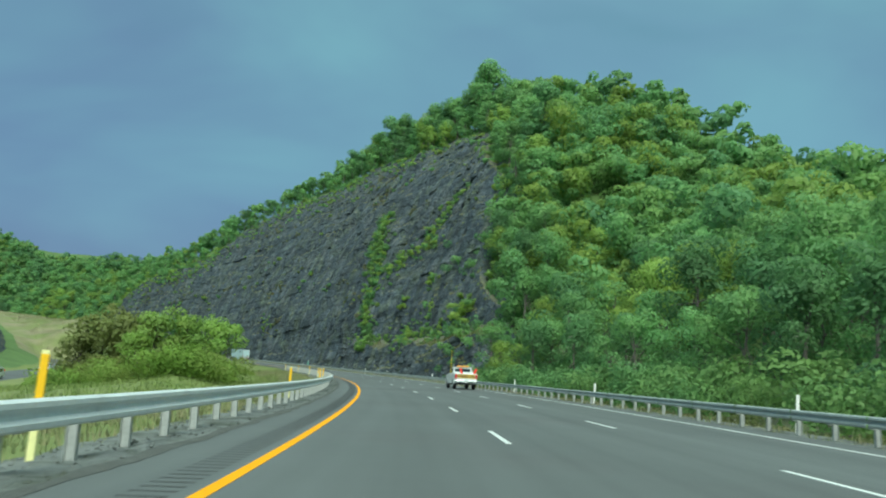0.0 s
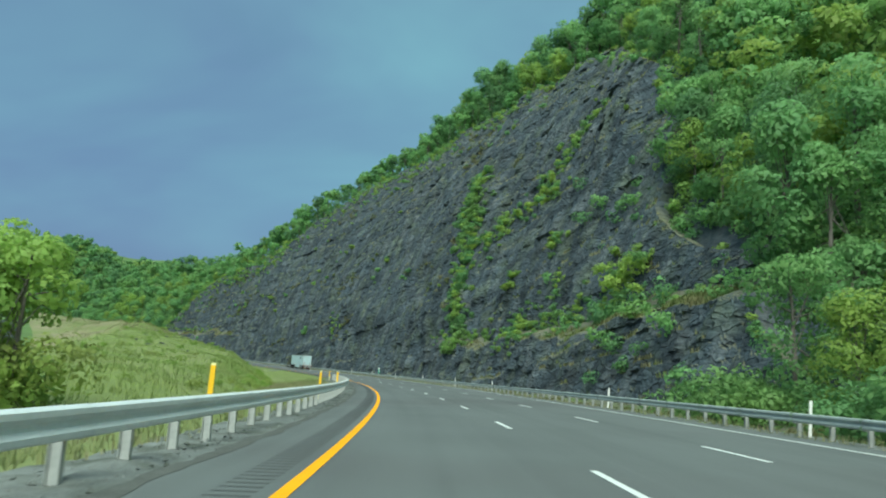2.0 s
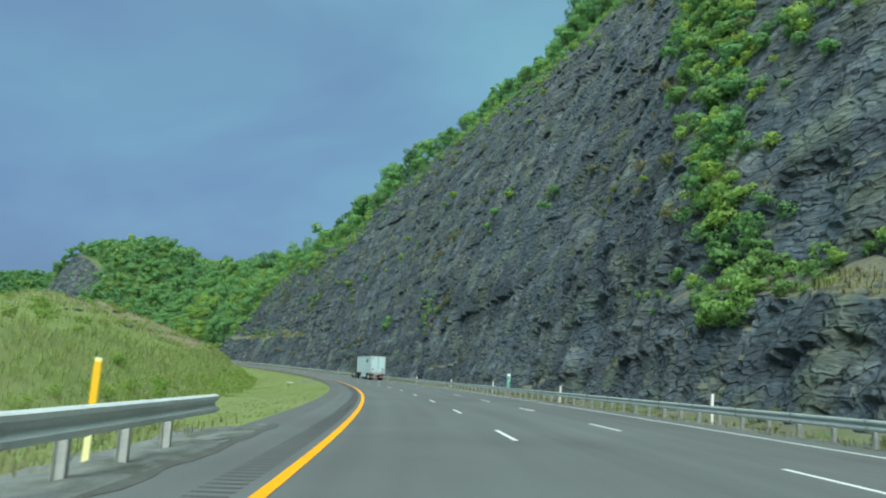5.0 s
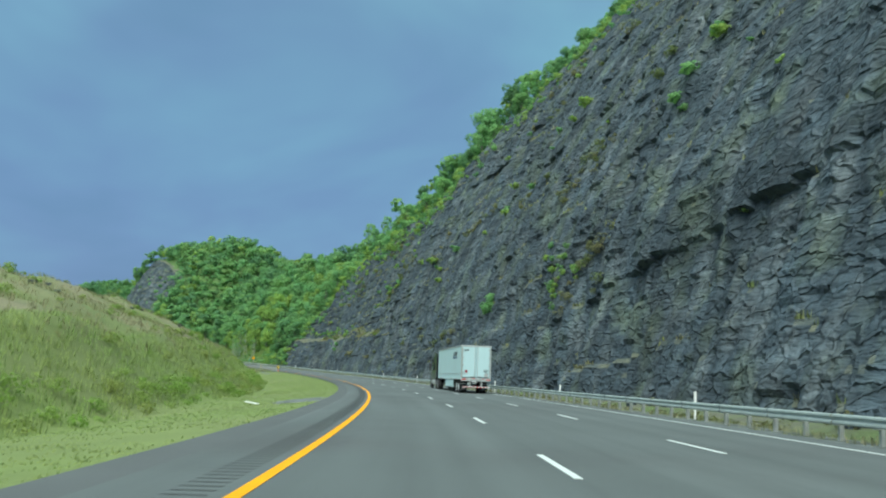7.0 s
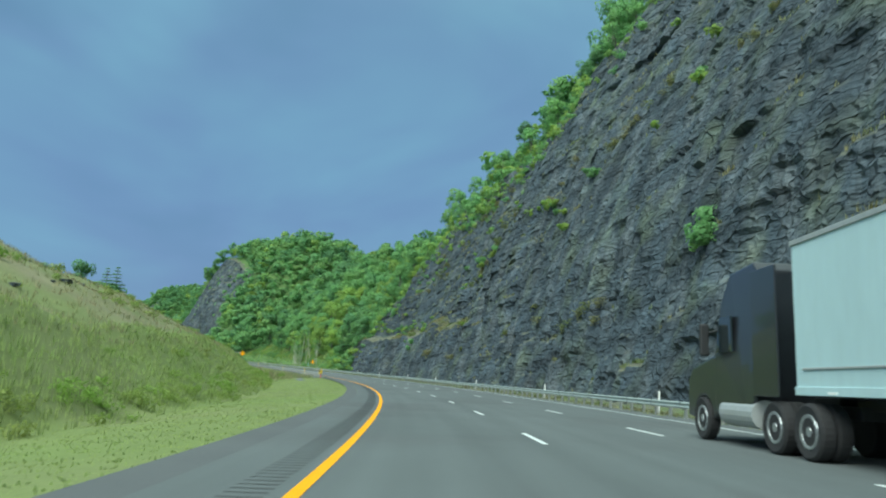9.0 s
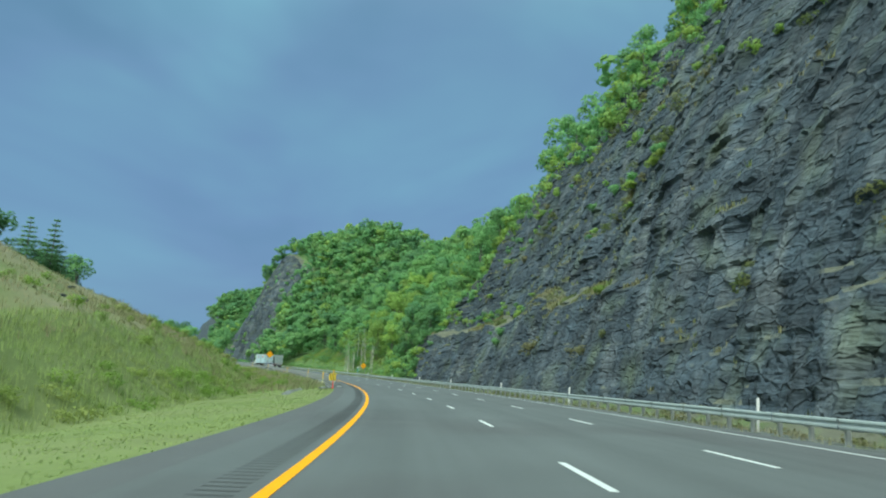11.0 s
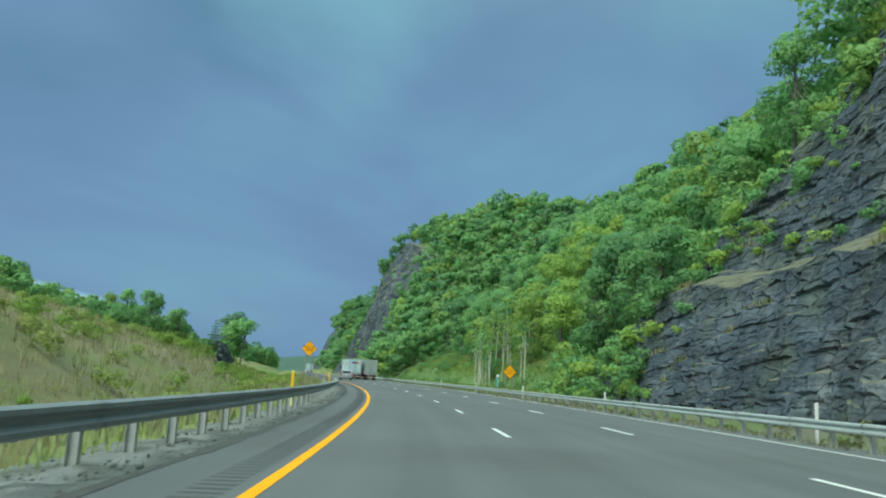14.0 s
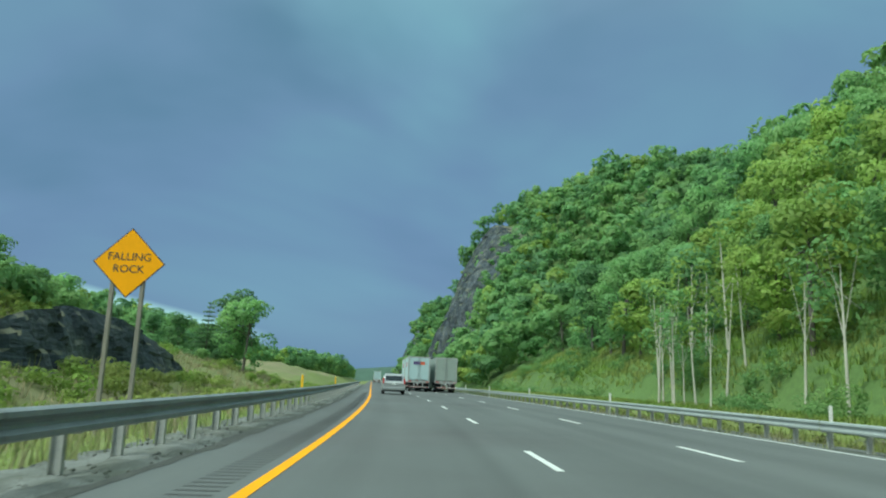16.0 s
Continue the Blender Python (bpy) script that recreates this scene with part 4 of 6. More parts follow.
def guardrail(s0, s1, lat, side, label, tall=1.0, beam=BEAM, high=0.60):
    """A run of W-beam rail; side is the way to the traffic: -1 for traffic on its left."""
    rail = thing("guardrail", Matrix.Translation(place(s0, lat)), label, "guardrail", "guardrails")
    inv = rail.matrix_world.inverted()
    s, i = s0, 0
    flip = Matrix.Identity(4) if side < 0 else Matrix.Rotation(math.pi, 4, "Z")
    while s < s1:
        b = part("beam", beam, M_GALV, rail)
        at = on_road(s, lat, high) if side < 0 else on_road(s + 3.81, lat, high) @ flip
        b.matrix_basis = inv @ at @ Matrix.Diagonal((1, 1, tall, 1))
        for k in range(2):
            q = part("post", POST, M_GALV_DULL, rail)
            q.matrix_basis = inv @ on_road(s + 1.9 * k, lat - side * 0.26, high - 0.49)
            o = part("offset_block", BLOCK, M_GALV_DULL, rail)
            o.matrix_basis = inv @ on_road(s + 1.9 * k, lat - side * 0.105, high - 0.02)
        s, i = s + 3.81, i + 1
    return rail


R_LABEL = "galvanised steel W-beam guardrail on steel posts beside the road"
guardrail(-28, 178, -4.0, 1, "pale galvanised W-beam guardrail on steel posts beside the shoulder", 1.12, BEAM_PALE)
guardrail(439, 690, -4.1, 1, "dull dark galvanised W-beam guardrail on steel posts beside the shoulder", 1.10, BEAM_DARK)
for s0, s1 in ((-30, 241), (240.5, 511), (511, 790)):
    guardrail(s0, s1, 12.2, -1, R_LABEL)


# ---- vehicles ----
M_CAR_WHITE = material("white_car_paint", (0.66, 0.71, 0.70), 0.32, spread=0.05, scale=0.7, fine=9, coat=0.5)
M_TRAILER = material("white_trailer_panel", (0.45, 0.60, 0.62), 0.42, spread=0.07, scale=0.4, fine=5, second=(0.40, 0.53, 0.55), second_at=(0.5, 0.75), second_scale=0.35, stretch=(1, 1, 0.3))
M_TRAILER_GREY = material("grey_trailer_panel", (0.30, 0.36, 0.33), 0.5, spread=0.15, scale=0.5, fine=6)
M_FRAME_GREY = material("grey_steel_frame", (0.42, 0.44, 0.43), 0.5, 0.4, spread=0.15, scale=1, fine=9)
M_SILVER = material("silver_car_paint", (0.42, 0.45, 0.46), 0.3, 0.5, spread=0.06, scale=0.8, fine=9, coat=0.5)
M_CAB_DARK = material("black_cab_paint", (0.018, 0.020, 0.024), 0.3, spread=0.15, scale=1, fine=9, coat=0.5)
M_BLACK = material("black_plastic", (0.02, 0.021, 0.022), 0.6, spread=0.2, scale=2, fine=20)
M_RUBBER = material("tyre_rubber", (0.022, 0.022, 0.023), 0.85, spread=0.2, scale=3, fine=30, bump=0.2)
M_RIM = material("wheel_metal", (0.40, 0.42, 0.43), 0.35, 0.7, spread=0.12, scale=3, fine=20)
M_RIM_PALE = material("pale_wheel_steel", (0.74, 0.80, 0.80), 0.45, 0.2, spread=0.12, scale=3, fine=20)
M_GLASS = material("dark_window_glass", (0.018, 0.026, 0.028), 0.06, spread=0.1, spec=0.8)
M_CHROME = material("chrome", (0.60, 0.62, 0.63), 0.2, 0.9, spread=0.08)
M_RED = material("red_lens", (0.52, 0.018, 0.020), 0.3, spread=0.1)
M_FLAG = material("red_flag_cloth", (0.80, 0.060, 0.045), 0.8, spread=0.12, scale=4, fine=20)
M_AMBER = material("amber_lens", (0.85, 0.36, 0.02), 0.3, spread=0.1)
M_BANNER = material("yellow_banner_cloth", (0.62, 0.40, 0.05), 0.8, spread=0.14, scale=3, fine=30)
M_INK = material("dark_lettering", (0.05, 0.05, 0.045), 0.7, spread=0.15, scale=2, fine=25)
M_INK_SOFT = material("grey_print", (0.10, 0.125, 0.135), 0.6, spread=0.12)
M_DARK_RED = material("dark_red_print", (0.23, 0.018, 0.030), 0.5, spread=0.15, scale=9)
M_INK_BLUE = material("dark_blue_print", (0.030, 0.060, 0.140), 0.5, spread=0.1)
M_PURPLE = material("purple_print", (0.10, 0.035, 0.20), 0.5, spread=0.1)
M_ORANGE_PRINT = material("orange_red_print", (0.72, 0.12, 0.03), 0.5, spread=0.1)
M_TEXT_WHITE = material("white_reflective_print", (0.82, 0.86, 0.84), 0.5, spread=0.06)
M_SIGN_GREEN = material("green_sign_sheet", (0.01, 0.25, 0.17), 0.45, spread=0.1, scale=2, fine=12)
M_SIGN_ORANGE = material("orange_yellow_sign_sheet", (0.97, 0.42, 0.004), 0.6, spread=0.07, scale=2, fine=12, spec=0.15)
M_SIGN_YELLOW = material("yellow_sign_sheet", (0.85, 0.60, 0.02), 0.5, spread=0.1, scale=2, fine=12)
M_WOOD_POST = material("grey_wood_post", (0.25, 0.24, 0.21), 0.9, spread=0.25, scale=4, fine=30, bump=0.3, stretch=(1, 1, 0.15))
M_PLASTIC_YELLOW = material("yellow_post_plastic", (0.85, 0.68, 0.03), 0.55, spread=0.1, scale=4, fine=20)
M_PLASTIC_PALE = material("pale_yellow_plastic", (0.80, 0.78, 0.36), 0.55, spread=0.1, scale=4, fine=20)
M_PLASTIC_ORANGE = material("amber_sheeting", (0.86, 0.50, 0.012), 0.5, spread=0.1, scale=4, fine=20)
M_PLASTIC_WHITE = material("white_post_plastic", (0.78, 0.79, 0.76), 0.6, spread=0.12, scale=4, fine=20)


def prism(bm, outline, x0, x1, bevel=0.0, taper=None):
    """A solid with an outline in y and z between two places in x; taper=(z0, z1, k) narrows it to k at height z1."""
    a = [bm.verts.new((x0, y, z)) for y, z in outline]
    b = [bm.verts.new((x1, y, z)) for y, z in outline]
    made = [bm.faces.new(a), bm.faces.new(b[::-1])]
    for i in range(len(a)):
        j = (i + 1) % len(a)
        made.append(bm.faces.new((a[j], a[i], b[i], b[j])))
    bmesh.ops.recalc_face_normals(bm, faces=made)
    if taper:
        z0, z1, k = taper
        for v in a + b:
            v.co.x *= 1 + (k - 1) * min(max((v.co.z - z0) / (z1 - z0), 0), 1.2)
    if bevel:
        edges = list({e for f in made for e in f.edges})
        bmesh.ops.bevel(bm, geom=edges, offset=bevel, segments=2, affect="EDGES", profile=0.6)
    return bm


def solid(outline, x0, x1, bevel=0.0, taper=None):
    return prism(bmesh.new(), outline, x0, x1, bevel, taper)


def block(size, at=(0, 0, 0), bevel=0.0, turn=None, taper=None):
    bm = bmesh.new()
    box(bm, size, at, bevel, turn, taper)
    return bm


def bar(p, q, r, r_end=None, sides=10):
    bm = bmesh.new()
    tube(bm, p, q, r, r_end, sides)
    return bm


def arch(y, r, z, n=9):
    """Points of a wheel opening from its front to its back."""
    return [(y + r * math.cos(math.pi * i / n), z + r * 0.95 * math.sin(math.pi * i / n)) for i in range(n + 1)]


def lathe(prof, n=28):
    """A ring turned about the x axis, from (radius, x)."""
    bm = bmesh.new()
    rings = [[bm.verts.new((x, r * math.cos(6.28319 * i / n), r * math.sin(6.28319 * i / n))) for i in range(n)] for r, x in prof]
    for a, b in zip(rings, rings[1:]):
        for i in range(n):
            j = (i + 1) % n
            bm.faces.new((a[i], a[j], b[j], b[i]))
    bm.faces.new(rings[0])
    bm.faces.new(rings[-1][::-1])
    bmesh.ops.recalc_face_normals(bm, faces=bm.faces)
    return bm


def wheel(parent, at, r, w, outside, disc=False):
    """A tyre with a dished rim and hub; outside is the x direction that its face looks to."""
    h = w / 2
    t = part("wheel", lathe([(r * 0.6, -h * 0.8), (r * 0.9, -h), (r, -h * 0.7), (r, h * 0.7), (r * 0.9, h), (r * 0.6, h * 0.8)]), M_RUBBER, parent)
    t.location = at
    o = outside * h
    if disc:                                  # a plain dished steel disc with a hub
        part("rim", lathe([(r * 0.64, o * 0.80), (r * 0.62, o * 0.92), (r * 0.58, o * 0.88), (r * 0.52, o * 0.66), (r * 0.30, o * 0.58), (r * 0.24, o * 0.62), (r * 0.20, o * 0.66)]), M_RIM_PALE, t)
        part("hub", lathe([(r * 0.21, o * 0.5), (r * 0.19, o * 0.85), (r * 0.14, o * 0.92), (r * 0.02, o * 0.93)]), M_RIM_PALE, t)
        return t
    rim = part("rim", lathe([(r * 0.62, o * 0.78), (r * 0.60, o * 0.9), (r * 0.50, o * 0.86), (r * 0.46, o * 0.55), (r * 0.2, o * 0.62), (r * 0.17, o * 0.85), (r * 0.05, o * 0.88)]), M_RIM, t)
    for i in range(5):
        a = i * 6.28319 / 5
        c = Vector((0, math.cos(a), math.sin(a)))
        p = part("spoke", block((0.03, r * 0.12, r * 0.34), bevel=0.008), M_RIM, t)
        p.matrix_basis = Matrix.Translation(c * r * 0.33 + Vector((o * 0.66, 0, 0))) @ Matrix.Rotation(a - math.pi / 2, 4, "X")
    return t


def lettering(words, size, mat, parent, m, label, depth=0.004, bold=0.0):
    """Raised letters on a surface, in Blender's own font."""
    cu = bpy.data.curves.new("lettering", "FONT")
    cu.body, cu.size, cu.extrude, cu.offset = words, size, depth, bold
    cu.align_x, cu.align_y = "CENTER", "CENTER"
    tmp = new("lettering", cu)
    dg = bpy.context.evaluated_depsgraph_get()
    me = bpy.data.meshes.new_from_object(tmp.evaluated_get(dg))
    bpy.data.objects.remove(tmp)
    bpy.data.curves.remove(cu)
    me.materials.clear()
    me.materials.append(mat)
    ob = part("lettering", me, mat, parent, label)
    ob.matrix_basis = m
    return ob


def facing_back(x, y, z):
    """Letters that are read from behind the vehicle."""
    return Matrix.Translation((x, y, z)) @ Matrix.Rotation(math.pi / 2, 4, "X")


def pickup(m):
    t = thing("pickup_truck", m, "white crew-cab escort pickup with an oversize load banner on the road", "pickup truck")
    lower = [(0.14, 0.58), (0.10, 1.02), (0.12, 1.36), (2.06, 1.36), (2.10, 1.32), (4.12, 1.32), (5.50, 1.22), (5.74, 1.10), (5.80, 0.62), (5.62, 0.46)]
    lower += arch(4.90, 0.50, 0.46) + arch(1.28, 0.50, 0.46) + [(0.5, 0.52)]
    part("body", solid(lower, -0.99, 0.99, 0.045), M_CAR_WHITE, t)
    tp = (1.3, 1.88, 0.83)
    part("cab", solid([(2.12, 1.28), (2.22, 1.82), (2.36, 1.88), (3.30, 1.88), (3.50, 1.83), (4.20, 1.28)], -0.95, 0.95, 0.04, tp), M_CAR_WHITE, t)
    for side in (-1, 1):
        a, b = (side * 0.93, side * 0.965)
        part("window", solid([(2.30, 1.36), (2.40, 1.78), (2.84, 1.79), (2.86, 1.36)], a, b, 0, tp), M_GLASS, t)
        part("window", solid([(2.96, 1.36), (2.94, 1.79), (3.36, 1.79), (3.92, 1.36)], a, b, 0, tp), M_GLASS, t)
        for y in (2.35, 3.15):
            d = part("door", solid([(y - 0.02, 0.56), (y - 0.02, 1.30), (y + 0.72, 1.30), (y + 0.72, 0.56)], side * 0.98, side * 1.0, 0.006), M_CAR_WHITE, t)
            part("handle", block((0.03, 0.2, 0.035), (side * 1.01, y + 0.1, 1.14), 0.008), M_CHROME, d, "chrome door handle")
        part("mirror", block((0.2, 0.12, 0.22), (side * 1.12, 3.82, 1.42), 0.03), M_BLACK, t)
        part("tail_light", block((0.17, 0.08, 0.40), (side * 0.90, 0.10, 1.12), 0.02), M_RED, t, "red tail light")
        part("flag", block((0.20, 0.02, 0.50), (side * 0.62 + 0.16, 0.12, 1.58), 0, Matrix.Rotation(0.35 * side + 0.1, 3, "Y")), M_FLAG, t, "bright red warning flag")
        part("rack_upright", bar((side * 0.86, 2.05, 1.34), (side * 0.86, 2.05, 2.22), 0.03), M_FRAME_GREY, t)
        part("fender_lip", solid(arch(1.28, 0.54, 0.46) + arch(1.28, 0.49, 0.46)[::-1], side * 0.985, side * 1.012), M_CAR_WHITE, t)
        part("fender_lip", solid(arch(4.90, 0.54, 0.46) + arch(4.90, 0.49, 0.46)[::-1], side * 0.985, side * 1.012), M_CAR_WHITE, t)
        for y in (1.28, 4.90):
            wheel(t, (side * 0.86, y, 0.41), 0.41, 0.27, side)
        part("headlight", block((0.32, 0.06, 0.26), (side * 0.78, 5.73, 0.96), 0.02), M_GLASS, t)
        part("side_step", block((0.14, 2.2, 0.06), (side * 0.98, 3.0, 0.40), 0.02), M_BLACK, t)
    part("rear_window", solid([(2.10, 1.42), (2.185, 1.78), (2.25, 1.78), (2.165, 1.42)], -0.70, 0.70), M_GLASS, t)
    part("windscreen", solid([(4.10, 1.40), (3.60, 1.79), (3.66, 1.80), (4.16, 1.41)], -0.76, 0.76), M_GLASS, t)
    gate = part("tailgate", block((1.60, 0.06, 0.58), (0, 0.09, 1.06), 0.015), M_CAR_WHITE, t)
    banner = part("banner", block((1.56, 0.02, 0.34), (0, 0.045, 1.13), 0.004), M_BANNER, gate, "weathered yellow cloth banner")
    lettering("OVERSIZE LOAD", 0.222, M_INK, gate, facing_back(0, 0.032, 1.13) @ Matrix.Diagonal((0.97, 1.45, 1, 1)), "dark block letters", bold=0.007)
    part("bumper", block((1.96, 0.24, 0.20), (0, 0.02, 0.66), 0.03), M_CHROME, t, "chrome rear bumper")
    plate_part = part("number_plate", block((0.31, 0.012, 0.16), (0, -0.105, 0.68), 0.004), M_TEXT_WHITE, t)
    part("plate_bar", block((0.22, 0.01, 0.05), (0, -0.113, 0.68)), M_INK, plate_part)
    part("toolbox", block((1.78, 0.55, 0.16), (0, 1.62, 1.42), 0.02), M_CAR_WHITE, t)
    part("rack_bar", bar((-0.86, 2.05, 1.92), (0.86, 2.05, 1.92), 0.03), M_FRAME_GREY, t)
    part("light_bar", block((1.10, 0.26, 0.09), (0, 2.10, 2.0), 0.03), M_AMBER, t, "amber warning light bar")
    part("antenna", bar((-0.99, 2.75, 1.30), (-0.97, 2.62, 3.45), 0.018, 0.012, 6), M_PLASTIC_YELLOW, t, "tall yellow whip antenna")
    part("hitch", block((0.10, 0.30, 0.08), (0, -0.12, 0.46), 0.01), M_BLACK, t)
    part("exhaust", bar((0.5, -0.05, 0.42), (0.5, 0.8, 0.42), 0.035), M_FRAME_GREY, t)
    part("chassis", block((1.3, 4.9, 0.14), (0, 2.9, 0.48), 0.02), M_BLACK, t)
    return t


def trailer(m, length, paint, label, name="semi_trailer", detail=True, logo=None):
    """A box trailer; its rear doors stand at y=0."""
    t = thing(name, m, label, "trailer")
    low, top, w = 1.22, 4.08, 1.295
    part("box_body", block((w * 2, length - 0.1, top - low), (0, length / 2 + 0.05, (low + top) / 2), 0.02), paint, t)
    for side in (-1, 1):
        part("roof_rail", block((0.05, length, 0.10), (side * (w + 0.008), length / 2, top - 0.04), 0.01), M_FRAME_GREY, t)
        part("side_rail", block((0.04, length, 0.16), (side * (w + 0.012), length / 2, low + 0.02), 0.01), paint, t)
        part("rub_rail", block((0.03, length - 0.6, 0.04), (side * (w + 0.012), length / 2, low + 0.42), 0.008), M_FRAME_GREY, t)
        part("corner_post", block((0.12, 0.12, top - low), (side * (w - 0.05), 0.02, (low + top) / 2), 0.015), M_FRAME_GREY, t)
        d = part("door", block((w - 0.14, 0.05, top - low - 0.28), (side * (w - 0.10) / 2, 0.0, (low + top) / 2 + 0.04), 0.012), paint, t)
        for x in (0.13,):
            part("lock_rod", bar((side * x, -0.05, low + 0.05), (side * x, -0.05, top - 0.1), 0.018, None, 8), M_FRAME_GREY, d)
        part("latch", block((0.34, 0.04, 0.05), (side * 0.28, -0.06, low + 0.22), 0.01), M_FRAME_GREY, d)
        for z in (1.75, 2.4, 3.05, 3.7):
            part("hinge", block((0.22, 0.05, 0.07), (side * (w - 0.10), -0.04, z), 0.012), M_FRAME_GREY, d)
        for x in (0.78, 0.96):
            part("tail_lamp", bar((side * (x + 0.2), -0.07, low - 0.05), (side * (x + 0.2), -0.02, low - 0.05), 0.065, None, 14), M_RED, t, "round red tail lamp")
        part("bumper_leg", block((0.12, 0.10, 0.62), (side * 0.50, 0.05, 0.80), 0.01), M_FRAME_GREY, t)
        flap = part("mud_flap", block((0.62, 0.02, 0.75), (side * 0.88, 1.05, 0.62), 0.004), M_BLACK, t)
        if logo == "freight":
            part("print_bar", block((0.36, 0.008, 0.06), (side * 0.88, 1.036, 0.80)), M_FRAME_GREY, flap)
            part("emblem", block((0.22, 0.008, 0.15), (side * 0.90, 1.036, 0.46), 0.03), M_FRAME_GREY, flap)
        ys = ((1.75, 3.0) if detail else (1.5,))
        for y in ys:
            for x in ((0.76, 1.07) if detail else (1.0,)):
                wheel(t, (side * x, y, 0.51), 0.51, 0.29, side, True)
        if detail:
            part("side_skirt", block((0.03, 5.6, 0.72), (side * (w - 0.05), 7.6, 0.80), 0.01), paint, t)
            part("skirt_edge", block((0.035, 6.6, 0.10), (side * (w - 0.05), 7.2, 0.40), 0.01), M_BLACK, t)
            part("landing_leg", block((0.14, 0.14, 0.95), (side * 0.9, 12.4, 0.72), 0.02), M_FRAME_GREY, t)
            for i in range(9):
                part("marker", block((0.012, 0.30, 0.05), (side * (w + 0.036), 0.8 + i * 1.75, low - 0.01)), M_RED if i % 2 else M_TEXT_WHITE, t)
    part("roof_header", block((w * 2, 0.10, 0.14), (0, 0.02, top - 0.06), 0.02), M_FRAME_GREY, t)
    part("rear_sill", block((w * 2, 0.16, 0.26), (0, 0.02, low - 0.06), 0.02), M_FRAME_GREY, t)
    bumper = part("bumper", block((2.3, 0.10, 0.10), (0, 0.02, 0.54), 0.015), M_FRAME_GREY, t)
    for i in range(8):
        part("stripe", block((0.145, 0.01, 0.055), (-1.02 + i * 0.292, -0.036, 0.54)), M_RED, bumper)
        part("stripe", block((0.145, 0.01, 0.055), (-0.874 + i * 0.292, -0.036, 0.54)), M_TEXT_WHITE, bumper)
    for i in range(6):
        part("stripe", block((0.2, 0.01, 0.045), (-1.0 + i * 0.40, -0.066, low + 0.045)), M_RED if i % 2 == 0 else M_TEXT_WHITE, t)
    plate_part = part("number_plate", block((0.31, 0.012, 0.16), (-0.12, -0.03, 0.96), 0.004), M_TEXT_WHITE, t)
    part("plate_bar", block((0.22, 0.01, 0.05), (-0.12, -0.038, 0.96)), M_INK, plate_part)
    part("axle", block((1.5, 2.2 if detail else 0.8, 0.2), (0, 2.3 if detail else 1.5, 0.55), 0.03), M_BLACK, t)
    part("chassis", block((0.9, length - 1.0, 0.2), (0, length / 2, 1.02), 0.02), M_BLACK, t)
    if logo == "freight":
        lettering("5075", 0.21, M_INK, t, facing_back(-0.88, -0.032, 3.66), "dark fleet number", bold=0.006)
        x = -w - 0.012
        blue = [(5.20, 3.00), (4.57, 3.50), (4.45, 3.50), (4.67, 3.00)]
        part("emblem", solid(blue, x, x + 0.02), M_INK_BLUE, t, "dark blue slanted emblem")
        for i in range(8):                       # brand wording as plain slanted bars
            y = 4.38 - i * 0.235
            part("print_bar", solid([(y, 3.22), (y - 0.08, 3.60), (y - 0.235, 3.60), (y - 0.155, 3.22)], x, x + 0.02), M_INK_SOFT, t)
        for i in range(9):
            y = 4.50 - i * 0.225
            part("print_bar", solid([(y, 3.00), (y - 0.02, 3.13), (y - 0.18, 3.13), (y - 0.16, 3.00)], x, x + 0.02), M_INK_BLUE, t)
        part("sticker", bar((-0.86, -0.03, 1.86), (-0.86, -0.04, 1.86), 0.125, None, 20), M_DARK_RED, t, "round dark red sticker")
        part("sticker", block((0.34, 0.01, 0.07), (-0.86, -0.034, 1.68)), M_FRAME_GREY, t)
        part("placard", block((0.34, 0.012, 0.30), (0.90, -0.035, 1.55)), M_FRAME_GREY, t, "grey paper placard")
        for i in range(4):
            part("print_bar", block((0.5 - 0.06 * i, 0.01, 0.03), (0.86, -0.034, 2.02 - 0.075 * i)), M_INK, t)
    if logo == "parcel":                          # brand wording as plain colour blocks
        for i in range(3):
            part("print_bar", block((0.22, 0.012, 0.36), (-0.56 + i * 0.27, -0.034, 3.35), 0.03), M_PURPLE, t)
        for i in range(2):
            part("print_bar", block((0.22, 0.012, 0.36), (0.27 + i * 0.27, -0.034, 3.35), 0.03), M_ORANGE_PRINT, t)
        for i in range(3):
            part("print_bar", block((0.012, 0.5, 0.6), (-w - 0.014, length * 0.6 - i * 0.62, 3.2), 0.0), M_PURPLE if i < 2 else M_ORANGE_PRINT, t)
    return t


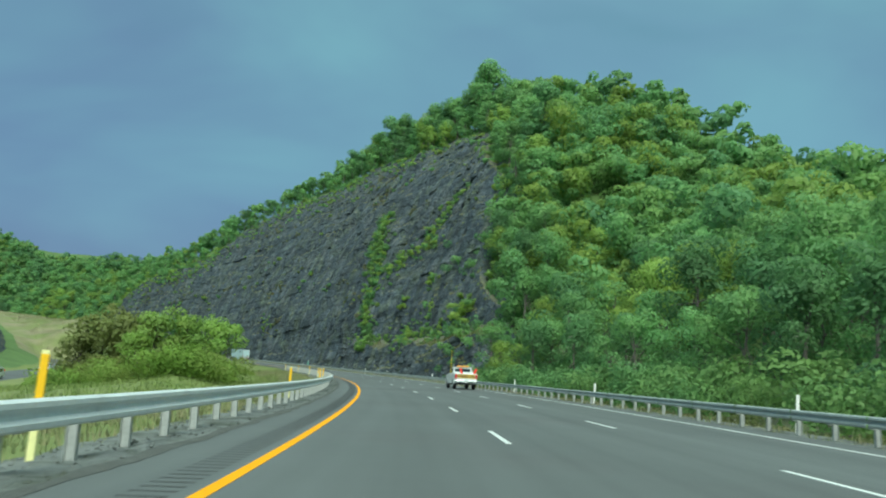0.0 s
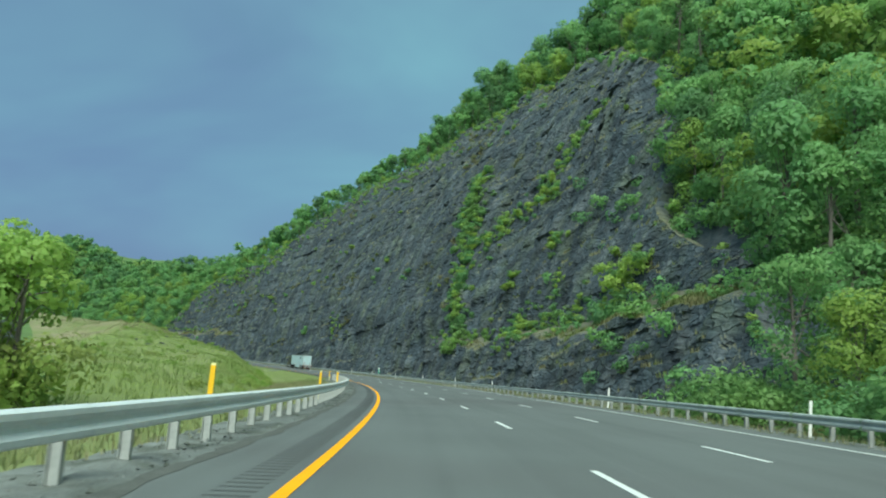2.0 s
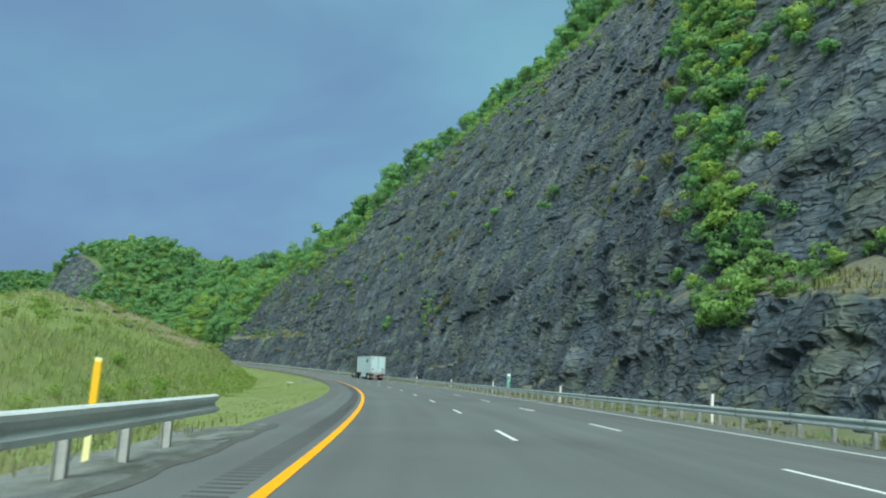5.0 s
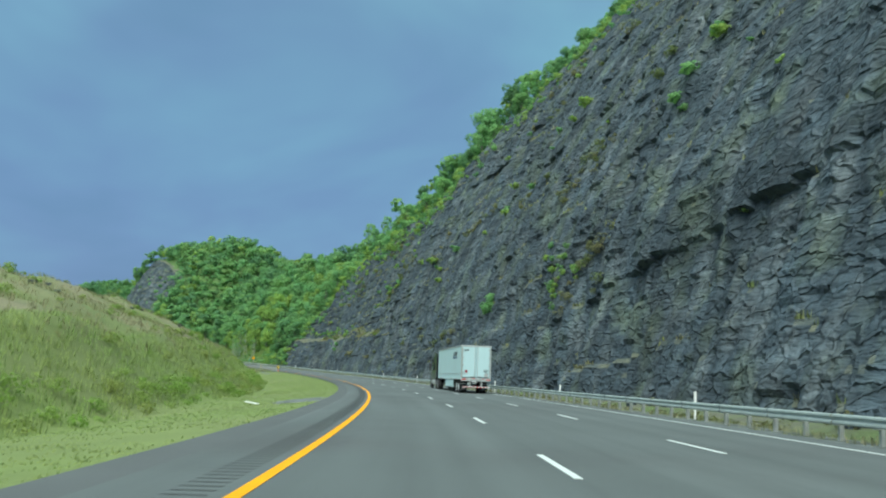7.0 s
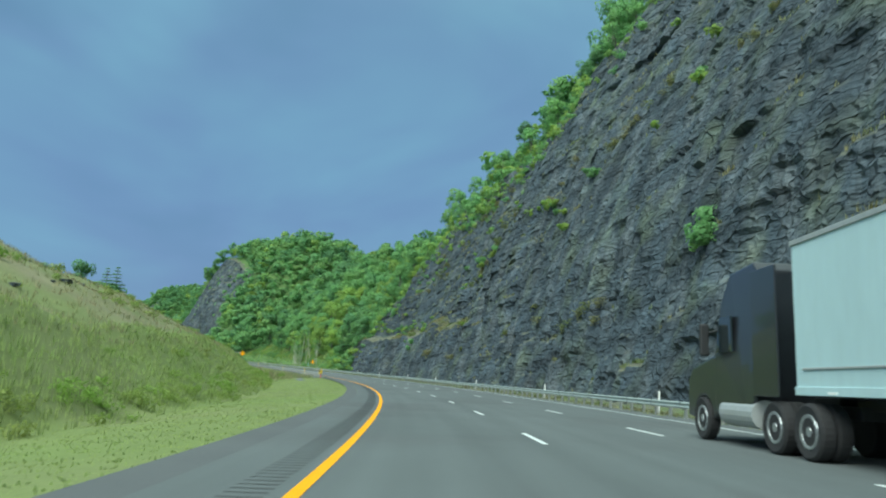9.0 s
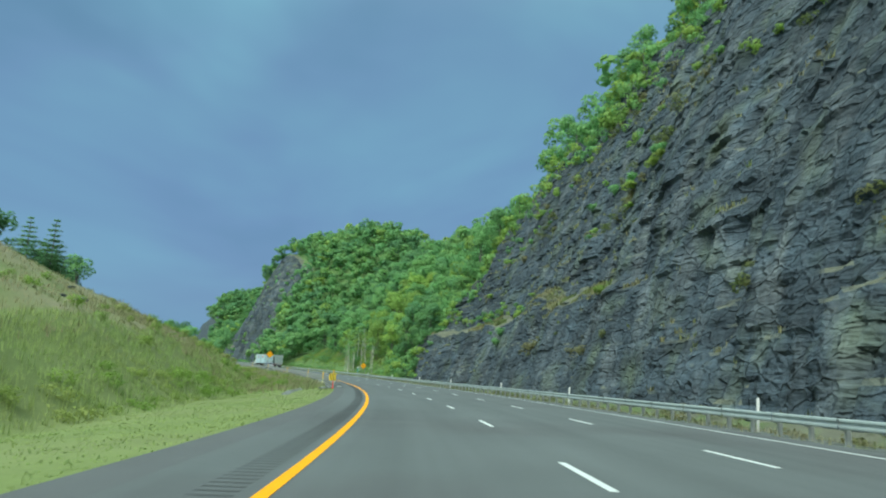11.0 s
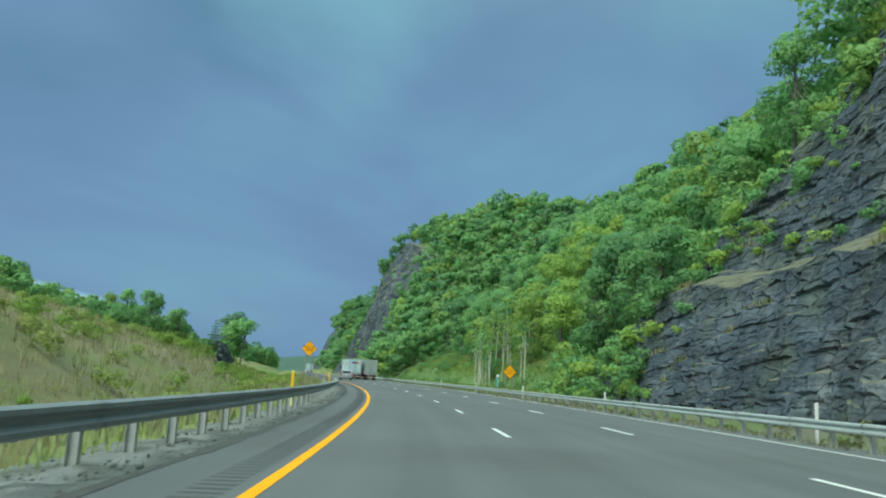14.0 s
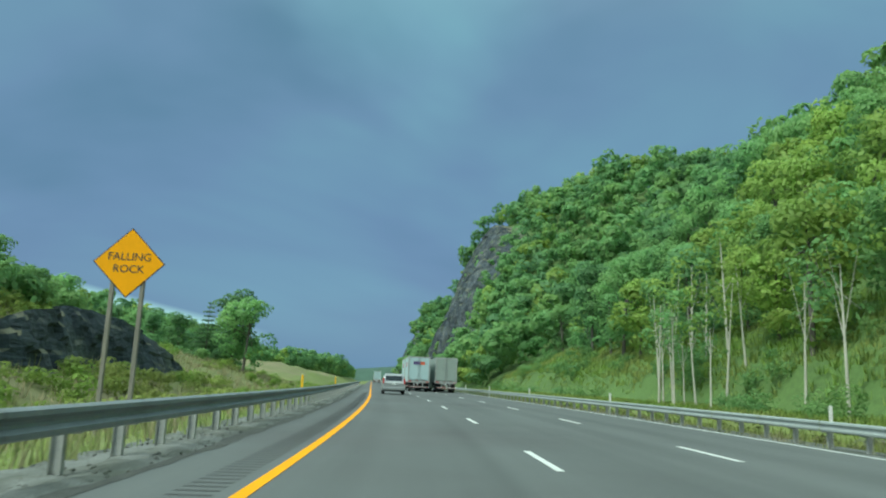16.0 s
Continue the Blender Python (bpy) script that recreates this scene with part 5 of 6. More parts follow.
def tractor(m, paint, label):
    """A sleeper-cab road tractor; its rear end stands at y=0."""
    t = thing("truck_tractor", m, label, "truck")
    part("sleeper", solid([(2.5, 0.95), (2.5, 3.75), (2.7, 3.95), (3.9, 3.85), (4.3, 3.3), (4.55, 2.2), (4.6, 0.8), (2.9, 0.75)], -1.2, 1.2, 0.06, (2.4, 3.95, 0.88)), paint, t)
    part("hood", solid([(4.5, 0.75), (4.5, 2.05), (5.1, 1.98), (6.3, 1.72), (6.6, 1.45), (6.65, 0.55), (6.3, 0.5)] + arch(5.55, 0.58, 0.5), -1.1, 1.1, 0.07), paint, t)
    part("windscreen", solid([(4.60, 2.1), (4.33, 3.0), (4.40, 3.0), (4.68, 2.1)], -1.0, 1.0), M_GLASS, t)
    for side in (-1, 1):
        part("window", solid([(3.55, 2.05), (3.60, 2.85), (4.20, 2.85), (4.45, 2.05)], side * 1.17, side * 1.215), M_GLASS, t)
        part("mirror", block((0.22, 0.12, 0.75), (side * 1.45, 4.55, 2.35), 0.04), M_BLACK, t)
        part("mirror_arm", bar((side * 1.1, 4.4, 2.6), (side * 1.42, 4.55, 2.5), 0.02, None, 6), M_BLACK, t)
        part("fairing", block((0.05, 1.1, 2.6), (side * 1.2, 1.95, 2.4), 0.02), paint, t)
        part("fuel_tank", bar((side * 0.98, 2.5, 0.72), (side * 0.98, 4.2, 0.72), 0.3, None, 18), M_FRAME_GREY, t)
        part("headlight", block((0.3, 0.06, 0.2), (side * 0.82, 6.6, 1.1), 0.02), M_GLASS, t)
        wheel(t, (side * 1.02, 5.55, 0.51), 0.51, 0.29, side)
        for y in (0.45, 1.75):
            for x in (0.74, 1.04):
                wheel(t, (side * x, y, 0.51), 0.51, 0.29, side)
    part("chassis", block((0.86, 6.0, 0.24), (0, 3.0, 0.86), 0.02), M_BLACK, t)
    part("coupling_plate", block((0.9, 0.9, 0.14), (0, 1.1, 1.05), 0.02), M_BLACK, t)
    return t


def minivan(m, paint, label):
    t = thing("minivan", m, label, "car")
    lower = [(0.05, 0.50), (0.02, 0.95), (0.10, 1.08), (4.0, 1.00), (4.75, 0.86), (4.98, 0.66), (5.0, 0.36), (4.8, 0.28)] + arch(4.05, 0.37, 0.30) + arch(1.05, 0.37, 0.30) + [(0.3, 0.32)]
    part("body", solid(lower, -0.97, 0.97, 0.05), paint, t)
    tp = (1.0, 1.74, 0.82)
    part("cabin", solid([(0.10, 1.02), (0.32, 1.62), (0.60, 1.74), (2.7, 1.74), (3.1, 1.64), (4.05, 0.98)], -0.94, 0.94, 0.05, tp), paint, t)
    part("rear_window", solid([(0.14, 1.14), (0.28, 1.56), (0.36, 1.56), (0.22, 1.14)], -0.70, 0.70), M_GLASS, t)
    part("windscreen", solid([(3.92, 1.08), (3.16, 1.60), (3.24, 1.62), (4.0, 1.09)], -0.74, 0.74), M_GLASS, t)
    for side in (-1, 1):
        for y0, y1 in ((0.5, 1.3), (1.4, 2.3), (2.4, 3.3)):
            part("window", solid([(y0, 1.10), (y0 + 0.08, 1.60), (min(y1, 3.05), 1.60), (y1 + 0.1 * (y1 > 3), 1.10)], side * 0.915, side * 0.955, 0, tp), M_GLASS, t)
        part("tail_light", block((0.14, 0.10, 0.46), (side * 0.88, 0.06, 1.12), 0.02), M_RED, t, "red tail light")
        part("roof_rail", bar((side * 0.68, 0.8, 1.77), (side * 0.68, 2.7, 1.77), 0.02, None, 8), M_BLACK, t)
        part("mirror", block((0.2, 0.1, 0.15), (side * 1.05, 3.45, 1.10), 0.03), paint, t)
        for y in (1.05, 4.05):
            wheel(t, (side * 0.86, y, 0.34), 0.34, 0.22, side)
    part("bumper", block((1.86, 0.14, 0.24), (0, 0.02, 0.50), 0.04), paint, t)
    plate_part = part("number_plate", block((0.31, 0.012, 0.16), (0, -0.01, 0.86), 0.004), M_TEXT_WHITE, t)
    part("plate_bar", block((0.22, 0.01, 0.05), (0, -0.018, 0.86)), M_INK, plate_part)
    part("chassis", block((1.5, 4.2, 0.1), (0, 2.5, 0.30), 0.02), M_BLACK, t)
    return t


LANE_1, LANE_2, LANE_3 = 0.10, 3.76, 7.42
pickup(on_road(65.7, LANE_3 + 0.2, 0.008))
trailer(on_road(298.7, LANE_3 + 0.1, 0.008), 16.15, M_TRAILER, "long white box trailer with dark print behind a black tractor", logo="freight")
tractor(on_road(313.7, LANE_3 + 0.1, 0.008), M_CAB_DARK, "black sleeper-cab tractor pulling a white box trailer")
minivan(on_road(599.0, LANE_1, 0.008), M_SILVER, "silver minivan driving in the inner lane of the road")
trailer(on_road(625.0, LANE_2, 0.008), 8.7, M_TRAILER, "white parcel box trailer with purple and orange print", detail=False, logo="parcel")
trailer(on_road(635.0, LANE_2, 0.008), 8.7, M_TRAILER, "white parcel box trailer coupled behind a white tractor", detail=False, logo="parcel")
tractor(on_road(642.5, LANE_2, 0.008), M_CAR_WHITE, "white tractor pulling two short parcel trailers")
trailer(on_road(625.0, LANE_3 - 0.4, 0.008), 14.6, M_TRAILER_GREY, "grey-green box trailer in the outer lane of the road")
tractor(on_road(638.5, LANE_3 - 0.4, 0.008), M_CAB_DARK, "dark tractor pulling a grey-green box trailer")
trailer(on_road(800.0, LANE_1, 0.008), 12.0, M_TRAILER, "distant white box truck on the road", name="box_truck", detail=False)
minivan(on_road(835.0, LANE_1, 0.008), M_CAR_WHITE, "distant white car on the road")


# ---- signs, markers and posts ----
def falling_rock_sign(s, lat, height, turn, k=1.0):
    base = ground_point(s, lat)
    h = radians(float(heading(s)) + turn)
    t = thing("warning_sign", Matrix.Translation(base) @ Matrix.Rotation(h, 4, "Z"), "orange-yellow diamond warning sign on two grey posts", "road sign", "falling rock signs")
    for x in (-0.36, 0.36):
        part("post", block((0.10, 0.10, height + 0.6), (x, 0.07, (height - 0.2) / 2), 0.01), M_WOOD_POST, t)
    turn45 = Matrix.Rotation(math.pi / 4, 3, "Y")
    rim = part("border", block((1.22 * k, 0.012, 1.22 * k), (0, 0.008, height), 0.0, turn45), M_INK, t)
    part("panel", block((1.17 * k, 0.014, 1.17 * k), (0, 0.003, height), 0.0, turn45), M_SIGN_ORANGE, t)
    for words, dz in (("FALLING", 0.14), ("ROCK", -0.16)):
        lettering(words, 0.27 * k, M_INK, t, facing_back(0, -0.006, height + dz * k), "worn dark letters")
    return t


def mile_marker(s, lat, digits, top):
    t = thing("mile_marker", Matrix.Translation(ground_point(s, lat)) @ Matrix.Rotation(radians(float(heading(s))), 4, "Z"), "narrow green mile marker with white digits on a steel post", "road sign", "mile markers")
    part("post", block((0.06, 0.04, top + 0.3), (0, 0.03, (top - 0.3) / 2), 0.006), M_GALV_DULL, t)
    part("panel", block((0.33, 0.008, 1.32), (0, 0.0, top - 0.62), 0.003), M_TEXT_WHITE, t)
    part("panel_face", block((0.29, 0.008, 1.06), (0, -0.004, top - 0.73), 0.003), M_SIGN_GREEN, t, "green reflective face")
    for i, c in enumerate(digits):
        lettering(c, 0.27, M_TEXT_WHITE, t, facing_back(0, -0.010, top - 0.34 - 0.25 * i), "white digit", 0.002)
    return t


falling_rock_sign(552.9, -7.15, 4.2, 0)
falling_rock_sign(546.0, 13.9, 2.75, 0, 0.83)
mile_marker(240.5, 13.2, "1806", 2.2)
mile_marker(549.2, 13.4, "1808", 2.35)


def marker_post(low, high, label, h):
    t = thing("delineator_post", Matrix(), label, "delineator")
    part("post", block((0.10, 0.02, h), (0, 0, h / 2 - 0.1), 0.004), low, t)
    part("reflector", block((0.106, 0.028, h * 0.46), (0, 0, h * 0.675), 0.004), high, t)
    return t


yellow_post = marker_post(M_PLASTIC_PALE, M_PLASTIC_ORANGE, "pale yellow delineator post with an amber top behind the rail", 1.62)
white_post = marker_post(M_PLASTIC_WHITE, M_PLASTIC_WHITE, "white delineator post behind the guardrail", 1.45)
for proto, lat, places, group in ((yellow_post, -4.85, (10.3, 34.9, 59.5, 82.8, 105.7, 129.5, 153.5, 178.0, 462.0, 499.0, 538.0, 571.0, 600.0), "yellow delineators"),
                                  (white_post, 12.75, tuple(24.0 + 22.6 * k for k in range(5)) + (152.5, 174.1, 198.0, 222.0, 245.1, 267.1, 291.0, 315.0, 340.0, 365.0, 395.0, 421.2, 443.6, 469.7, 491.4, 514.0, 536.1, 557.1, 579.9, 604.0, 628.0, 652.0), "white delineators")):
    tagged(proto, group=group)
    for k, s in enumerate(places):
        m = Matrix.Translation(ground_point(s, lat)) @ Matrix.Rotation(radians(float(heading(s))), 4, "Z")
        if k:
            copy_thing(proto, m)
        else:
            proto.matrix_world = m

# crash marker in front of the second left rail
t = thing("hazard_marker", on_road(437.3, -4.3, -0.1, upright=True), "yellow and black striped hazard marker on a red post", "hazard marker")
part("post", block((0.08, 0.04, 1.5), (0.02, 0.03, 0.70), 0.008), M_FLAG, t, "red plastic post")
part("post_top", block((0.09, 0.045, 0.42), (0.02, 0.03, 1.42), 0.008), M_PLASTIC_ORANGE, t)
part("panel", block((0.62, 0.02, 0.62), (-0.05, 0.0, 1.0), 0.006), M_SIGN_YELLOW, t)
for i in range(4):
    y = -0.36 + i * 0.205
    bm = bmesh.new()
    pts = [(max(-0.36, min(0.26, y + d)), z) for d, z in ((0.0, 1.305), (0.10, 1.305), (0.30, 0.695), (0.20, 0.695))]
    plate(bm, [p for p in pts], -0.016, -0.011)
    part("stripe", bm, M_INK, t)
rail_end = thing("rail_terminal", on_road(438.6, -4.3, 0.0), "grey steel guardrail end terminal beside the shoulder", "guardrail end")
part("head", block((0.42, 0.5, 0.55), (0, 0, 0.62), 0.03), M_GALV_DULL, rail_end)
part("rail_nose", block((0.12, 1.2, 0.34), (0.02, 0.7, 0.62), 0.03), M_GALV, rail_end)
part("foot", block((0.16, 0.3, 0.7), (0, 0.1, 0.25), 0.02), M_GALV_DULL, rail_end)
part("strut", block((0.10, 1.5, 0.10), (0, 0.7, 0.06), 0.02), M_GALV_DULL, rail_end)


# ---- undergrowth, grasses and loose stone ----
def clump_field(name, spots, mat, seed, leaves, leaf, label, category="undergrowth"):
    """Many small bushes joined into one mesh; spots are (place, radius)."""
    rng = np.random.default_rng(seed)
    kinds = []
    for i in range(3):
        r = random.Random(seed + i)
        blobs = [(r.uniform(-0.7, 0.7), r.uniform(-0.7, 0.7), r.uniform(0.2, 0.95), r.uniform(0.35, 0.6)) for _ in range(7)]
        kinds.append(leaf_cloud(seed + i, blobs, leaves, leaf))
    V, F, N, base = [], [], [], 0
    for p, k in spots:
        v, f, n = kinds[rng.integers(3)]
        a = rng.random() * 6.283
        c, sn = math.cos(a) * k, math.sin(a) * k
        V.append(np.stack([v[:, 0] * c - v[:, 1] * sn + p[0], v[:, 0] * sn + v[:, 1] * c + p[1], v[:, 2] * k + p[2] - 0.15 * k], 1))
        F.append(f + base)
        N.append(np.stack([(n[:, 0] * c - n[:, 1] * sn) / k, (n[:, 0] * sn + n[:, 1] * c) / k, n[:, 2]], 1))
        base += len(v)
    return tagged(new(name, mesh_arrays(name, np.concatenate(V), np.concatenate(F), mat, True, np.concatenate(N))), label, category, kind="stuff")


rng = random.Random(23)
edge = [(ground_point(rng.uniform(14, 112), rng.uniform(16.0, 20.5)), rng.uniform(1.0, 2.7)) for _ in range(230)]
edge += [(ground_point(rng.uniform(548, 690), rng.uniform(21, 34)), rng.uniform(0.8, 2.0)) for _ in range(90)]
edge += [(ground_point(rng.uniform(565, 640), rng.uniform(31, 44)), rng.uniform(1.2, 2.4)) for _ in range(80)]
clump_field("green_undergrowth", edge, M_LEAF, 61, 460, 0.064, "leafy green undergrowth along the edge of the woods")
rim, rim2 = [], []
for i in range(420):
    s = rng.uniform(152, 566)
    b = float(brow(np.array([s]))[0])
    lat = float(face_lat(s, b)) + rng.uniform(-0.6, 2.4)
    (rim if rng.random() < 0.55 else rim2).append((place(s, lat, float(land(s, lat + 1.0)) + rng.uniform(-1.5, 0.2), banked=False), rng.uniform(0.9, 2.1)))
for i in range(150):                      # a thick belt where the brow comes down
    s = rng.uniform(425, 562)
    b = float(brow(np.array([s]))[0])
    lat = float(face_lat(s, b)) + rng.uniform(-1.0, 3.5)
    (rim if rng.random() < 0.5 else rim2).append((place(s, lat, float(land(s, lat + 1.0)) + rng.uniform(-2.5, 0.4), banked=False), rng.uniform(1.2, 2.8)))
for i in range(330):                      # thinning growth on the rock below the brow
    s = rng.uniform(235, 530)
    (rim if rng.random() < 0.45 else rim2).append((on_face(s, float(np.interp(s, cs, cb)) - abs(rng.gauss(0, 6.5))), rng.uniform(0.35, 1.3)))
clump_field("brow_brush", rim, M_LEAF, 71, 220, 0.125, "green brush along the brow of the rock cut")
clump_field("brow_brush", rim2, M_LEAF_YELLOW, 72, 220, 0.125, "yellow-green brush along the brow of the rock cut")
def on_cliff(s, v):
    return on_face(s, v * (float(np.interp(s, cs, cb)) + 2.0) - 1.2)


gully, gully2 = [], []
for i in range(420):                      # the green gully, narrow below and wider above
    u = rng.random() ** 0.85
    z = 5.5 + 47 * u
    s = float(np.interp(z, (5, 15, 24, 34, 47, 53), (213, 220.5, 225, 231, 242, 247)))
    (gully if i % 3 else gully2).append((on_face(s + rng.gauss(0, 1.2 + 3.2 * u), z), rng.uniform(0.5, 1.4)))
for i in range(120):                      # its side arm, rising towards the first trees
    u = rng.random()
    (gully if i % 2 else gully2).append((on_face(222 - 34 * u + rng.gauss(0, 2.2), 29 + 21 * u + rng.gauss(0, 1.8)), rng.uniform(0.5, 1.3)))
for s, z, ws, wz, n in ((184, 10.5, 6, 1.7, 80), (212, 9.5, 4, 1.2, 24), (175, 16, 2.5, 1.4, 14), (196, 20, 2, 1.5, 10), (181, 23.5, 3, 1.6, 16), (197, 36, 4, 2, 22), (160, 11, 8, 1.6, 60), (327, 15, 4, 2.0, 26)):
    for i in range(n):
        (gully if i % 2 else gully2).append((on_face(s + rng.gauss(0, ws), z + rng.gauss(0, wz)), rng.uniform(0.3, 0.9)))
for i in range(70):
    s = rng.uniform(478, 560)
    (gully if i % 2 else gully2).append((on_cliff(s, min(0.98, 12.5 / max(6.0, float(np.interp(s, cs, cb)))) + rng.gauss(0.02, 0.025)), rng.uniform(0.4, 1.1)))
for i in range(90):
    v = rng.random()
    (gully if i % 2 else gully2).append((place(rng.gauss(147, 4), 24.5 + 20 * v + rng.uniform(-1, 1), 12 + 34 * v + rng.uniform(-3, 1), banked=False), rng.uniform(0.8, 1.8)))
for i in range(80):
    (gully if i % 3 else gully2).append((on_cliff(rng.uniform(528, 555), rng.random()), rng.uniform(0.7, 1.7)))
for i in range(150):                      # low growth along the top of the bench
    s = rng.uniform(112, 232)
    top = float(np.interp(s, (110, 160, 230), (9, 7.6, 7.8)))
    (gully if i % 3 else gully2).append((on_face(s, top + rng.uniform(0.2, 3.0)), rng.uniform(0.3, 0.85)))
for i in range(110):                      # and up the rim where the cut begins
    s, lat = rng.uniform(132, 172), rng.uniform(24, 42)
    if abs(float(hill(s, lat)) - float(face_height(s, lat - 2.2))) < 5:
        (gully if i % 2 else gully2).append((ground_point(s, lat), rng.uniform(0.6, 1.5)))
clump_field("rock_brush", gully, M_LEAF, 101, 220, 0.14, "green brush in a gully and on ledges of the rock cut")
clump_field("rock_brush", gully2, M_LEAF_YELLOW, 102, 220, 0.14, "yellow-green brush in a gully and on ledges of the rock cut")
spur = [(ground_point(rng.uniform(775, 940), rng.uniform(19, 50)), rng.uniform(0.9, 2.0)) for _ in range(150)]
clump_field("rock_brush", spur, M_LEAF, 103, 120, 0.24, "green brush on the distant rock cut")
shelf = [(ground_point(rng.uniform(114, 166), rng.uniform(25.0, 40)), rng.uniform(0.8, 1.9)) for _ in range(240)]
shelf += [(on_cliff(rng.uniform(118, 190), rng.uniform(0.16, 0.62)), rng.uniform(0.7, 1.7)) for _ in range(20)]
clump_field("rock_brush", shelf[::2], M_LEAF, 105, 200, 0.14, "green brush over the low shelf of the rock")
# every second clump takes the dark leaves, to colour in the shade on the shelf
clump_field("rock_brush", shelf[1::2], M_LEAF_DARK, 106, 200, 0.14, "green brush over the low shelf of the rock, darkened for shade")
ledge_brush = []
for i in range(46):                       # straggling growth in lines along the beds
    s0, v0 = rng.uniform(225, 520), rng.uniform(0.12, 0.95)
    for k in range(rng.randrange(3, 9)):
        ds = rng.uniform(-7, 7)
        ledge_brush.append((on_cliff(s0 + ds, v0 - 0.0022 * ds + rng.gauss(0, 0.012)), rng.uniform(0.35, 1.15)))
clump_field("rock_brush", ledge_brush, M_LEDGE, 104, 170, 0.13, "olive brush growing in lines along the beds of the rock")
weeds = [(ground_point(rng.uniform(-10, 640), rng.uniform(13.6, 18.0)), rng.uniform(0.25, 0.7)) for _ in range(800)]
clump_field("verge_weeds", weeds, M_LEDGE, 81, 70, 0.15, "low weeds on the verge behind the guardrail", "weeds")
left = [(ground_point(rng.uniform(470, 640), -rng.uniform(16, 30)), rng.uniform(0.4, 1.1)) for _ in range(70)]
left += [(ground_point(rng.uniform(120, 440), -rng.uniform(15, 40)), rng.uniform(0.3, 0.8)) for _ in range(220)]
left += [(ground_point(rng.uniform(450, 690), -rng.uniform(7, 30)), rng.uniform(0.3, 1.1)) for _ in range(260)]
left += [(ground_point(rng.uniform(560, 612), -rng.uniform(22, 27)), rng.uniform(0.6, 1.4)) for _ in range(50)]
left += [(ground_point(rng.uniform(556, 614), -rng.uniform(13, 17.5)), rng.uniform(0.5, 1.2)) for _ in range(70)]
clump_field("mound_brush", left, M_BLADE, 91, 190, 0.12, "low green brush scattered over the grassy mound")


M_MOWN = leaf_material("mown_grass_blades", (0.330, 0.440, 0.145), (0.365, 0.440, 0.155), spread=0.12, patch=0.12)


def grass_field(name, n, s_range, lat_range, tall, wide, blades, mat, seed, label, height=land, spread=0.25, pick=None):
    """Tufts of thin bent blades joined into one mesh."""
    g = np.random.default_rng(seed)
    if pick is None:
        s, lat = g.uniform(*s_range, n), g.uniform(*lat_range, n)
        keep = fractal(s / 7, lat / 5, seed, 3) > -0.45
        s, lat = s[keep], lat[keep]
        p = place(s, lat, height(s, lat), banked=False)
    else:
        p = pick
    p = np.repeat(p, blades, 0)
    m = len(p)
    a = g.uniform(0, 6.283, m)
    p = p + np.stack([np.cos(a), np.sin(a), 0 * a], 1) * (g.random(m) * spread)[:, None]
    h = tall * (0.5 + 0.8 * g.random(m))
    a2 = g.uniform(0, 6.283, m)
    side = np.stack([np.cos(a2), np.sin(a2), 0 * a2], 1) * (wide * (0.6 + 0.8 * g.random(m)))[:, None]
    lean = np.stack([np.cos(a), np.sin(a), 0 * a], 1) * (h * 0.45 * g.random(m))[:, None]
    up = np.zeros((m, 3))
    up[:, 2] = h
    sky = np.stack([0.3 * np.cos(a), 0.3 * np.sin(a), 0.95 + 0 * a], 1)
    v = np.stack([p - side - [0, 0, 0.05], p + side - [0, 0, 0.05], p + side * 0.25 + lean + up, p - side * 0.25 + lean + up], 1).reshape(-1, 3)
    return tagged(new(name, mesh_arrays(name, v, np.arange(m * 4).reshape(-1, 4), mat, True, np.repeat(sky, 4, 0))), label, "grass", kind="stuff")


grass_field("mown_grass", 17000, (130, 444), (-13.5, -4.2), 0.032, 0.022, 5, M_MOWN, 1, "short bright green mown grass beside the shoulder")
grass_field("mown_grass", 6000, (-5, 190), (-13.5, -4.9), 0.20, 0.018, 6, M_DRY, 2, "rough green grass behind the guardrail")
grass_field("mown_grass", 6000, (440, 640), (-16, -4.9), 0.24, 0.020, 6, M_MOWN, 3, "rough green grass behind the guardrail")
grass_field("tall_grass", 11000, (150, 480), (-20.5, -13.0), 0.36, 0.020, 6, M_MOWN, 4, "tall green grass along the ditch")
clump_field("ditch_weeds", [(ground_point(rng.uniform(140, 446), -rng.uniform(13.2, 15.6)), rng.uniform(0.4, 0.9)) for _ in range(330)], M_BLADE, 121, 120, 0.10, "green weeds along the ditch below the mound", "weeds")
grass_field("tall_grass", 7000, (120, 275), (-46, -16), 0.32, 0.022, 6, M_MOWN, 16, "tall yellow-green grass on the near end of the mound")
grass_field("dry_grass", 15000, (255, 560), (-60, -18.5), 0.34, 0.024, 6, M_DRY, 5, "tall tan dry grass covering the mound")
grass_field("tall_grass", 6000, (20, 140), (-34, -10), 0.34, 0.022, 6, M_MOWN, 6, "tall yellow-green grass on the median")
grass_field("tall_grass", 7000, (440, 690), (-30, -5.2), 0.55, 0.026, 6, M_DRY, 15, "tall tan and green grass behind the guardrail")
grass_field("verge_grass", 7000, (-5, 640), (11.9, 15.5), 0.28, 0.018, 6, M_DRY, 7, "thin dry grass below the guardrail")
grass_field("slope_grass", 16000, (552, 690), (13.6, 36), 0.45, 0.03, 8, M_BLADE, 8, "green grass on the slope below the woods")

